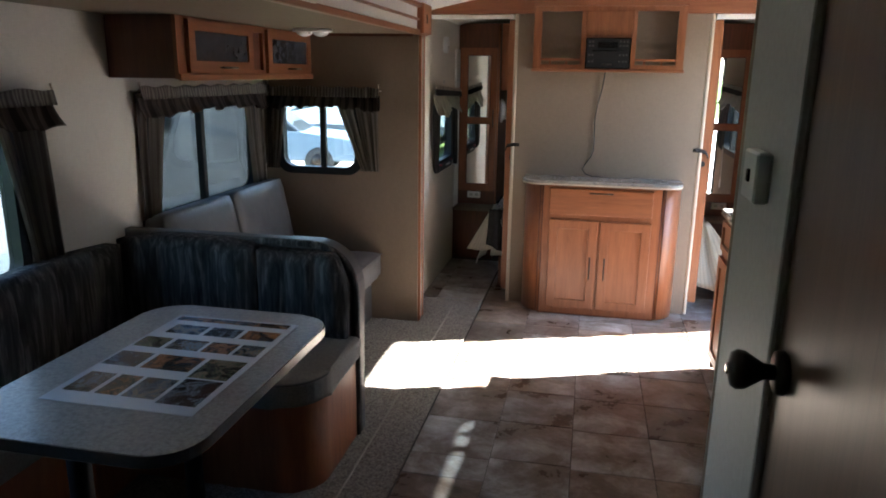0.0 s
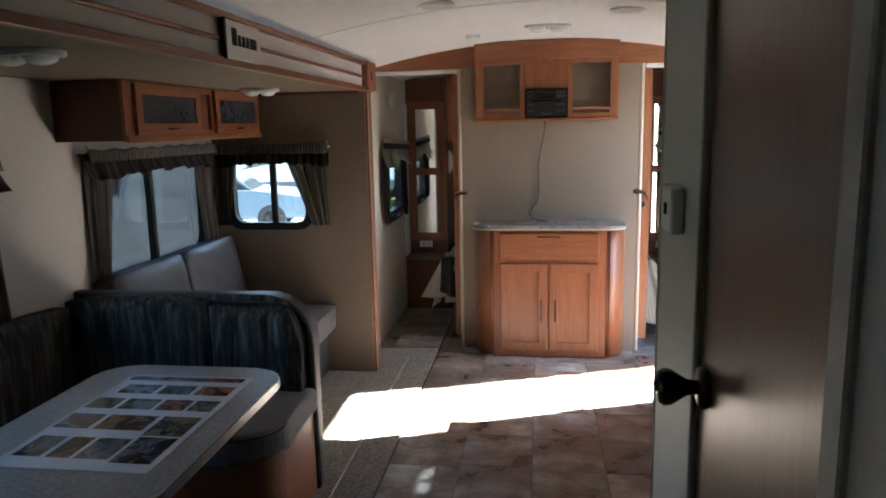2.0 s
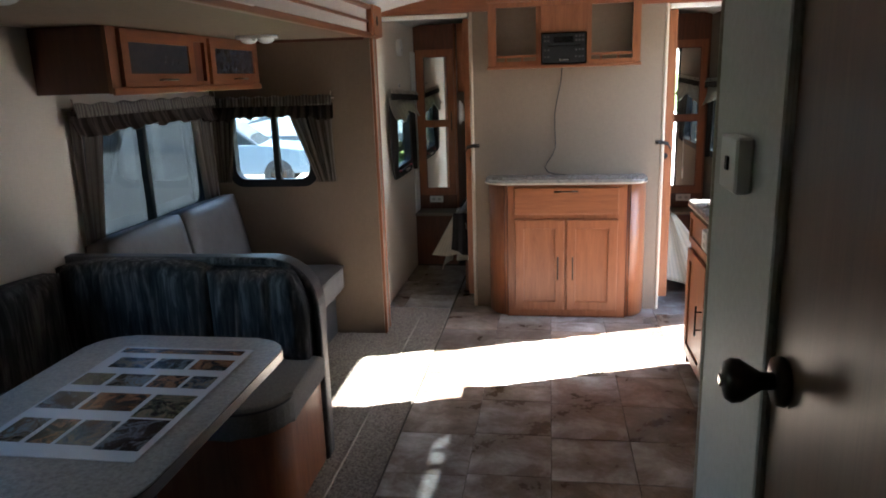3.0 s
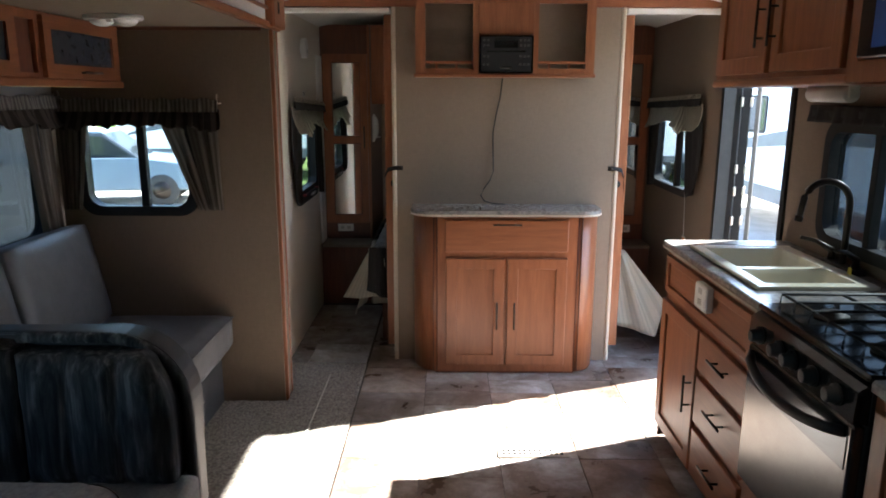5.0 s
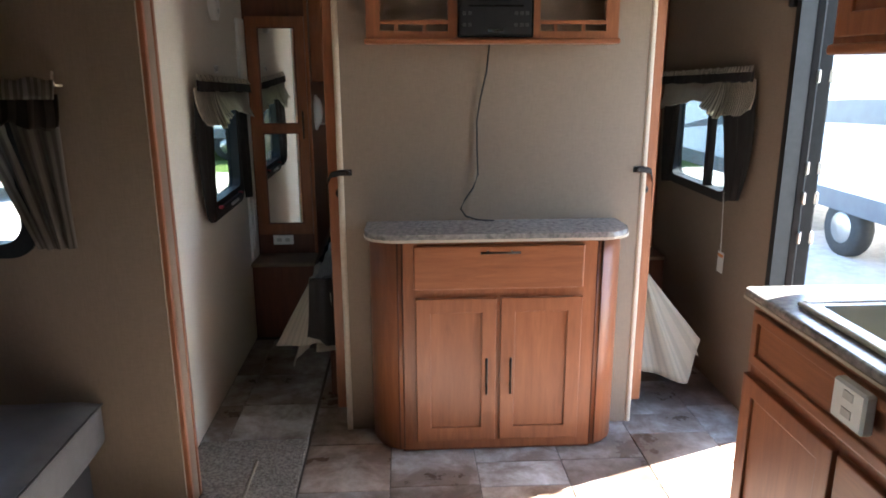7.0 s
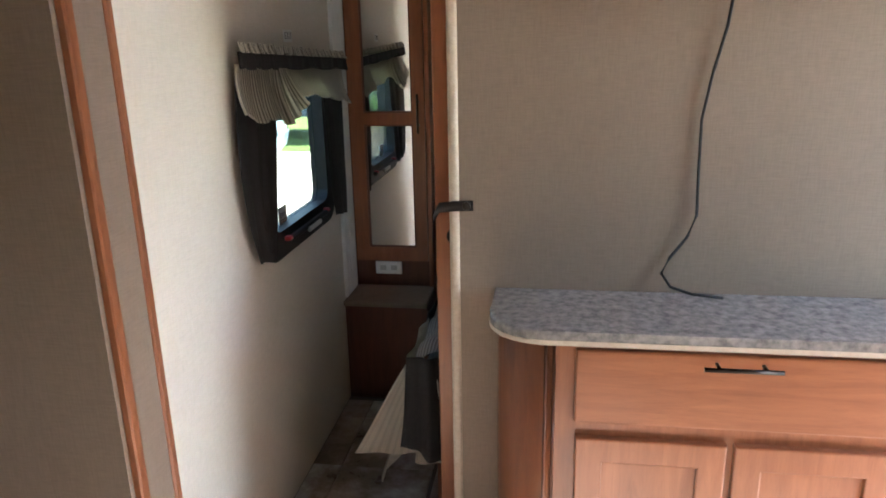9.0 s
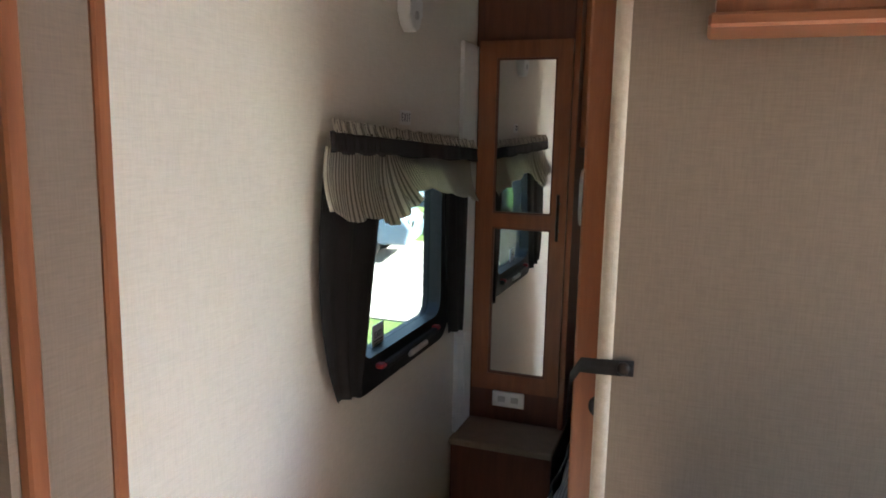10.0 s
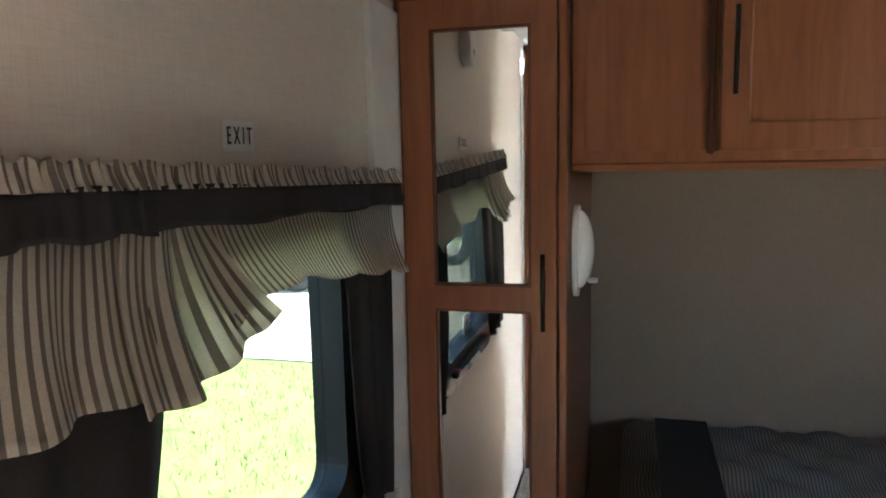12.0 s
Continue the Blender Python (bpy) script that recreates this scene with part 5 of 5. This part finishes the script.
def bed():
    b = thing("bed", (0.13, 6.05, 0), "queen bed with quilted striped spread and dark bands", "bed")
    X0, X1, Y0, Y1, Z = -0.58, 0.88, 5.14, 7.0, 0.62
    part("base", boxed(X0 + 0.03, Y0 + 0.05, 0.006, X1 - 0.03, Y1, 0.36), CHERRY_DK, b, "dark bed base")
    part("mattress", boxed(X0, Y0, 0.36, X1, Y1, 0.575, bevel=0.04, seg=3), SEATCLOTH, b)
    # spread: top with a quilted diamond relief and draped sides
    def sheet(xa, xb, ya, yb, zlift, quilt):
        bm, nu, nv = bmesh.new(), 70, 70
        g = []
        for j in range(nv + 1):
            row = []
            for i in range(nu + 1):
                x, y = xa + (xb - xa) * i / nu, ya + (yb - ya) * j / nv
                q = abs(math.sin((x + y) * 16)) * abs(math.sin((x - y) * 16)) if quilt else 0.3
                ex = min(1, (x - (X0 - 0.02)) / 0.05, ((X1 + 0.02) - x) / 0.05)
                row.append(bm.verts.new((x, y, Z - 0.018 + zlift + 0.024 * q ** 0.5 - 0.03 * (1 - max(0, ex)) ** 2)))
            g.append(row)
        for j in range(nv):
            for i in range(nu):
                bm.faces.new((g[j][i], g[j][i + 1], g[j + 1][i + 1], g[j + 1][i])).smooth = True
        quilt_uv(bm, "x")
        return bm
    part("spread", sheet(X0 - 0.02, X1 + 0.02, Y0 - 0.02, Y1, 0.0, True), BEDQUILT, b, "grey ticking quilted bedspread")
    part("dark_band", sheet(-0.50, -0.345, Y0 - 0.02, Y1 - 0.01, 0.014, False), DARKCLOTH, b, "dark band across the spread")
    part("dark_band", sheet(0.60, 0.755, Y0 - 0.02, Y1 - 0.01, 0.014, False), DARKCLOTH, b, "dark band across the spread")
    for s, x in ((-1, X0 - 0.022), (1, X1 + 0.012)):
        part("spread_side", cloth("x", x, (Y0 + 0.28, Y1 - 0.75), (Y0 + 0.22, Y1 - 0.78), Z - 0.02, lambda q: 0.34 + 0.02 * math.sin(9 * q), 4, 0.022, s, 60, 10, 0.7 + s, 0.05), DARKCLOTH, b, "dark side of the spread")
        part("spread_corner", cloth("x", x, (Y0 - 0.02, Y0 + 0.28), (Y0 - 0.06, Y0 + 0.22), Z - 0.02, lambda q: 0.20 + 0.10 * q + 0.02 * math.sin(8 * q), 1.6, 0.03, s, 40, 12, 1.7 + s, 0.24 if s > 0 else 0.04), DRAPE, b, "pale striped hanging corner of the spread")
    for s, x, w in ((-1, X0, 0.19), (1, X1, 0.29)):
        part("spread_fold", cloth("y", Y0 - 0.03, (x - s * 0.06, x + s * 0.03), (x - s * 0.10, x + s * w), Z - 0.015, (lambda q: 0.175 - 0.11 * q + 0.22 * max(0, q - 0.86) / 0.14) if s > 0 else (lambda q: 0.315 + 0.012 * math.sin(7 * q)), 1.3, 0.03, -1, 40, 14, 0.9 + s, 0.02), DRAPE, b, "pale striped drape at the bed corner")
    part("dark_corner", cloth("y", Y0 - 0.050, (X0 - 0.035, X0 + 0.08), (X0 - 0.045, X0 + 0.10), Z - 0.005, lambda q: 0.37 - 0.06 * q, 1.6, 0.02, -1, 40, 12, 2.2, 0.06), DARKCLOTH, b, "dark folded corner of the spread")
    part("spread_foot", cloth("y", Y0 - 0.022, (X0, X1), (X0 - 0.02, X1 + 0.02), Z - 0.02, 0.27, 9, 0.016, -1, 90, 10, 0.3, 0.01), DRAPE, b, "striped foot of the spread")
    return b


bed()
structure("corner_chase", boxed(XL, 5.985, 0.4535, XL + 0.014, 6.145, 1.768, bevel=0.002), WHITE, "smooth white corner strip on the wall", "trim")
SIGNPAPER = material("sign_paper", (0.74, 0.73, 0.70), 0.5)
INK = material("dark_ink", (0.03, 0.025, 0.025), 0.5)


def lettering(text, size, m, parent, mat):
    cu = bpy.data.curves.new("lettering", "FONT")
    cu.body, cu.size, cu.align_x, cu.align_y, cu.extrude = text, size, "CENTER", "CENTER", 0.0004
    tmp = new("lettering", cu)
    dg = bpy.context.evaluated_depsgraph_get()
    me = bpy.data.meshes.new_from_object(tmp.evaluated_get(dg))
    bpy.data.objects.remove(tmp)
    me.transform(m)
    me.materials.clear()
    me.materials.append(mat)
    ob = new("lettering", me)
    ob.parent = parent
    return ob


ex = thing("exit_sign", (XL + 0.001, 5.53, 1.49), "small white sticker sign reading EXIT", "sign")
part("sticker", boxed(XL + 0.0005, 5.495, 1.4905, XL + 0.0025, 5.567, 1.528), SIGNPAPER, ex)
EXM = Matrix(((0, 0, 1, 0.003), (1, 0, 0, 0), (0, 1, 0, 0.019), (0, 0, 0, 1)))
lettering("E X I T", 0.024, Matrix.Translation((0, 0.001, 0)) @ EXM @ Matrix.Diagonal((0.85, 1.3, 1, 1)), ex, INK)
ex2 = thing("exit_sticker", (XL - 0.022, 5.42, 0.885), "white exit sticker with lines of print on the glass", "sign")
part("sticker", boxed(XL - 0.0235, 5.385, 0.89, XL - 0.0215, 5.455, 0.975), SIGNPAPER, ex2)
lettering("EXIT", 0.024, Matrix.Translation((0.001, 0, 0.062)) @ Matrix(((0, 0, 1, 0), (1, 0, 0, 0), (0, 1, 0, 0), (0, 0, 0, 1))), ex2, INK)
for i in range(5):
    part("print_line", boxed(XL - 0.0217, 5.392, 0.898 + i * 0.008, XL - 0.0208, 5.448, 0.902 + i * 0.008), INK, ex2)
wa = thing("wall_alarm", (XL + 0.02, 5.52, 1.72), "oval white plastic alarm on the wall", "alarm")
part("case", prism(bmesh.new(), "x", rounded(0.085, 0.12, 0.042, 8), 5.515, 1.785, XL + 0.001, XL + 0.036, 0.008), WHITE, wa)
part("button", prism(bmesh.new(), "x", rounded(0.022, 0.022, 0.010, 5), 5.515, 1.765, XL + 0.030, XL + 0.039), CAP, wa)
wp = thing("wall_plate", (XL + 0.003, 6.02, 0.43), "white cable plate with loose cord on the wall", "wall plate")
part("plate", boxed(XL + 0.0145, 6.02, 0.50, XL + 0.019, 6.09, 0.60, bevel=0.002), WHITE, wp)
part("cord", tube(bmesh.new(), [(XL + 0.022, 6.03, 0.80), (XL + 0.024, 6.035, 0.70), (XL + 0.026, 6.03, 0.62), (XL + 0.03, 6.02, 0.56)], 0.003, 6), WHITE, wp)
bc = thing("blind_cord", (XR - 0.02, 5.23, 0.55), "thin white blind cord with a warning tag", "cord")
part("cord", tube(bmesh.new(), [(XR - 0.02, 5.24, 0.95), (XR - 0.015, 5.235, 0.80), (XR - 0.012, 5.23, 0.66)], 0.002, 6), WHITE, bc)
part("tag", boxed(XR - 0.013, 5.195, 0.565, XR - 0.010, 5.255, 0.665, bevel=0.001), SIGNPAPER, bc, "paper warning tag")
part("tag_stripe", boxed(XR - 0.0138, 5.20, 0.64, XR - 0.0125, 5.25, 0.655), material("orange_print", (0.7, 0.25, 0.05), 0.5), bc, "orange heading")

# ---- outside ----
GZ = -0.75
GRASS = mottled("grass", (0.088, 0.135, 0.040), (0.05, 0.078, 0.024), 3.5, 0.9, bumps=0.8, dist=0.02, spec=0.1, detail=9)
GRAVEL = mottled("gravel", (0.50, 0.47, 0.42), (0.36, 0.33, 0.30), 9, 0.95, bumps=0.6, dist=0.01, detail=8)
bm = bmesh.new()
for x0, y0, x1, y1 in ((-400, -400, 400, 400),):
    box(bm, x0, y0, GZ - 0.3, x1, y1, GZ)
tagged(part("ground", bm, GRASS), "sunlit mown grass lot with dry patches", "grass", kind="structure")
tagged(part("gravel_lane", boxed(-60, 11.5, GZ, 60, 18.0, GZ + 0.02), mottled("packed_gravel", (0.33, 0.31, 0.28), (0.22, 0.205, 0.185), 3, 0.95, bumps=0.5, dist=0.01, detail=8)), "pale gravel lane between parked trailers", "lane", kind="structure")
tagged(part("gravel_pad", boxed(1.9, -30, GZ, 14, 11.5, GZ + 0.015), GRAVEL), "pale gravel pad beside the door", "lane", kind="structure")
bm = bmesh.new()
rng = random.Random(4)
for k in range(9000):
    x, y = -1.6 - 5.5 * rng.random() ** 1.4, 4.6 + 6.8 * rng.random()
    a, h, w = rng.random() * math.tau, 0.02 + 0.05 * rng.random(), 0.004 + 0.004 * rng.random()
    c, s = math.cos(a) * w, math.sin(a) * w
    lx, ly = (rng.random() - 0.5) * 0.05, (rng.random() - 0.5) * 0.05
    bm.faces.new([bm.verts.new(p) for p in ((x - c, y - s, GZ), (x + c, y + s, GZ), (x + lx, y + ly, GZ + h))])
tagged(part("grass_blades", bm, mottled("grass_blade", (0.125, 0.165, 0.06), (0.07, 0.095, 0.03), 3, 0.8, bumps=0)), "short green grass blades", "grass", kind="stuff")

SHELL = mottled("white_trailer_skin", (0.78, 0.79, 0.80), (0.70, 0.71, 0.72), 1.2, 0.35, bumps=0.02)
SHELL_G = mottled("grey_trailer_skin", (0.14, 0.15, 0.16), (0.11, 0.12, 0.13), 1.2, 0.4, bumps=0.02)
STRIPE = mottled("slate_graphic", (0.10, 0.12, 0.14), (0.08, 0.09, 0.11), 3, 0.35, bumps=0)
STRIPE_B = mottled("pale_blue_graphic", (0.30, 0.42, 0.52), (0.26, 0.37, 0.46), 3, 0.35, bumps=0)
DARKGLASS = material("dark_vehicle_glass", (0.02, 0.025, 0.03), 0.06)
TYRE = mottled("tyre_rubber", (0.03, 0.03, 0.03), (0.02, 0.02, 0.02), 20, 0.8)


def trailer(at, turn, length, skin, label, windows=(0.22, 0.62), door=0.43, tall=3.0):
    """A parked travel trailer: length along its own x, its near side at y = 0."""
    t = thing("travel_trailer", (at[0], at[1], GZ), label, "trailer")
    M = Matrix.Translation((at[0], at[1], GZ)) @ Matrix.Rotation(radians(turn), 4, "Z")

    def p(name, bm, m, parent=t, lab="", smooth=False):
        bmesh.ops.transform(bm, matrix=M, verts=bm.verts)
        return part(name, bm, m, parent, lab, smooth)
    L, W = length, 2.4
    body = bmesh.new()
    out = [(0, 0.55), (L - 0.5, 0.55), (L, 1.05), (L, 2.2), (L - 0.45, tall), (0.15, tall), (0, tall - 0.15)]
    prism(body, "y", out, 0, 0, 0, W, 0.04, 2)
    p("body", body, skin)
    p("skirt_trim", boxed(0.02, -0.012, 0.56, L - 0.5, 0.01, 0.80), STRIPE, lab="dark lower skirt")
    sw = bmesh.new()
    n = 18
    a = [(0.3 + (L - 0.8) * k / n, 1.15 + 0.5 * math.sin(k / n * 2.6)) for k in range(n + 1)]
    ring0 = [sw.verts.new((x, -0.008, z)) for x, z in a] + [sw.verts.new((x, -0.008, z + 0.06 + 0.22 * math.sin(math.pi * k / n))) for k, (x, z) in reversed(list(enumerate(a)))]
    f = sw.faces.new(ring0)
    ex = bmesh.ops.extrude_face_region(sw, geom=[f])
    bmesh.ops.translate(sw, vec=(0, 0.006, 0), verts=[v for v in ex["geom"] if isinstance(v, bmesh.types.BMVert)])
    bmesh.ops.recalc_face_normals(sw, faces=sw.faces)
    p("graphic", sw, STRIPE, lab="dark swoosh graphic")
    p("graphic", boxed(0.2, -0.007, 2.52, L - 0.7, 0.0, 2.60), STRIPE_B, lab="pale blue stripe")
    for u in windows:
        w = p("window", ring(bmesh.new(), "y", 1.0, 0.62, 0.08, 0.05, L * u + 0.3, 1.95, -0.02, 0.01), BLACK, lab="black framed window")
        p("pane", prism(bmesh.new(), "y", rounded(0.92, 0.54, 0.06), L * u + 0.3, 1.95, -0.012, 0.0), DARKGLASS, w)
    d = p("door", boxed(L * door, -0.02, 0.72, L * door + 0.68, 0.0, 2.6, bevel=0.01), skin)
    p("door_window", boxed(L * door + 0.15, -0.026, 1.75, L * door + 0.53, -0.018, 2.35), DARKGLASS, d)
    for u in (0.45, 0.58):
        for y in (0.02, W - 0.22):
            w = p("wheel", lathe(bmesh.new(), [(0.20, 0.0), (0.34, 0.0), (0.36, 0.04), (0.36, 0.16), (0.34, 0.2), (0.2, 0.2)], (L * u, y, 0.36), "y", 24), TYRE, lab="black tyre", smooth=False)
            p("rim", lathe(bmesh.new(), [(0.02, -0.01), (0.19, -0.008), (0.2, 0.02)], (L * u, y, 0.36), "y", 24), STEEL, w)
    p("roof_unit", boxed(L * 0.5, 0.8, tall, L * 0.5 + 0.9, 1.6, tall + 0.28, bevel=0.06, seg=3), WHITE, lab="white roof air conditioner")
    p("jack", tube(bmesh.new(), [(L - 0.25, 1.2, 0.0), (L - 0.25, 1.2, 0.95)], 0.04), BLACK)
    return t


trailer((5.1, 15.6), -90, 12.0, SHELL, "white travel trailer with dark swoosh parked beside the door", (0.17, 0.75), 0.60, 3.75)
trailer((2.2, 19.5), -4, 7.0, SHELL, "white travel trailer with dark swoosh parked ahead")
trailer((-4.7, 2.0), 90, 7.6, SHELL_G, "grey travel trailer parked across the grass")
trailer((-9.0, 20.0), 4, 7.5, SHELL, "white travel trailer with dark windows beyond the lane")
trailer((-18.5, 20.5), 4, 7.5, SHELL, "white travel trailer with dark windows beyond the lane")


def car(at, turn, paint):
    t = thing("parked_car", (at[0], at[1], GZ), "blue-grey parked car on the gravel lane", "car")
    M = Matrix.Translation((at[0], at[1], GZ + 0.02)) @ Matrix.Rotation(radians(turn), 4, "Z")

    def p(name, bm, m, parent=t, lab="", smooth=False):
        bmesh.ops.transform(bm, matrix=M, verts=bm.verts)
        return part(name, bm, m, parent, lab, smooth)
    low = [(-2.2, 0.35), (2.2, 0.32), (2.28, 0.62), (2.1, 0.85), (0.95, 0.98), (-1.9, 1.0), (-2.25, 0.85)]
    p("body", prism(bmesh.new(), "y", low, 0, 0, -0.88, 0.88, 0.07, 3), paint)
    cab = [(-1.75, 0.98), (1.0, 0.96), (0.35, 1.46), (-1.2, 1.48)]
    p("cabin_glass", prism(bmesh.new(), "y", cab, 0, 0, -0.76, 0.76, 0.06, 2), DARKGLASS, lab="dark car windows")
    p("roof", prism(bmesh.new(), "y", [(-1.25, 1.44), (0.40, 1.42), (0.30, 1.50), (-1.15, 1.52)], 0, 0, -0.70, 0.70, 0.02, 2), paint)
    for x in (-1.35, 1.38):
        for y in (-0.90, 0.70):
            w = p("wheel", lathe(bmesh.new(), [(0.18, 0), (0.31, 0), (0.33, 0.04), (0.33, 0.16), (0.31, 0.2), (0.18, 0.2)], (x, y, 0.33), "y", 22), TYRE)
            p("rim", lathe(bmesh.new(), [(0.02, -0.006), (0.18, -0.004), (0.19, 0.205), (0.02, 0.207)], (x, y, 0.33), "y", 22), BRONZE, w)
    for y in (-0.62, 0.62):
        p("headlight", boxed(2.10, y - 0.16, 0.62, 2.27, y + 0.16, 0.76, bevel=0.02), CHROME)
    return t


car((-7.4, 15.6), 12, mottled("blue_grey_paint", (0.12, 0.17, 0.22), (0.10, 0.14, 0.19), 2, 0.2, bumps=0))

# ---- slate-look floor tiles, laid in staggered columns ----
SLATE = material("slate_vinyl", (0.2, 0.17, 0.14), 0.3)
v = coords(SLATE, (1, 1, 1))
cloud = noise_fac(SLATE, v, 4.2, 8, 0.68, 0.25)
c = ramp(SLATE, cloud, [(0.27, (0.10, 0.078, 0.064)), (0.44, (0.175, 0.138, 0.112)), (0.55, (0.32, 0.295, 0.270)), (0.68, (0.53, 0.52, 0.51))])
oi = node(SLATE, "ShaderNodeObjectInfo")
tone = ramp(SLATE, oi.outputs["Random"], [(0.0, (0.55, 0.50, 0.48)), (0.35, (0.92, 0.77, 0.66)), (0.65, (0.92, 0.94, 0.97)), (1.0, (1.2, 1.25, 1.32))])
c = mix(SLATE, c, tone, 0.9, "MULTIPLY")
set_color(SLATE, c)
fine = noise_fac(SLATE, coords(SLATE), 26, 6)
bump(SLATE, fine, 0.25, 0.002)
r = ramp(SLATE, cloud, [(0.3, (0.24,) * 3), (0.7, (0.42,) * 3)])
SLATE.node_tree.links.new(r, SLATE.node_tree.nodes["Principled BSDF"].inputs["Roughness"])
TILE, GAP = 0.337, 0.003
meshes = {}


def tile_mesh(w, l):
    key = (round(w, 3), round(l, 3))
    if key not in meshes:
        bm = boxed(-w / 2 + GAP / 2, -l / 2 + GAP / 2, -0.006, w / 2 - GAP / 2, l / 2 - GAP / 2, 0.0, bevel=0.0015)
        me = bpy.data.meshes.new("tile")
        bm.to_mesh(me)
        bm.free()
        me.materials.append(SLATE)
        meshes[key] = me
    return meshes[key]


rng = random.Random(11)
col = 0
x = -0.598
while x < XR - 0.02:
    w = min(TILE, XR - x)
    y = YB + 0.05 + rng.choice((0.0, 0.10, 0.17, 0.25))
    while y < 6.14:
        l = rng.choice((TILE, TILE, TILE, TILE / 2))
        l = min(l, 6.16 - y)
        if l > 0.05:
            t = new("tile", tile_mesh(w, l))
            t.location = (x + w / 2, y + l / 2, 0.0)
            t.parent = floor
        y += l
    x += TILE
# tiles in the bedroom doorway beside the wall
for k in range(4):
    l = TILE if k < 3 else 0.15
    for x0, w in ((XL + 0.003, 0.110), (XL + 0.113, TILE)):
        t = new("tile", tile_mesh(w, l))
        t.location = (x0 + w / 2, 4.775 + k * TILE + l / 2, -0.0005)
        t.parent = floor
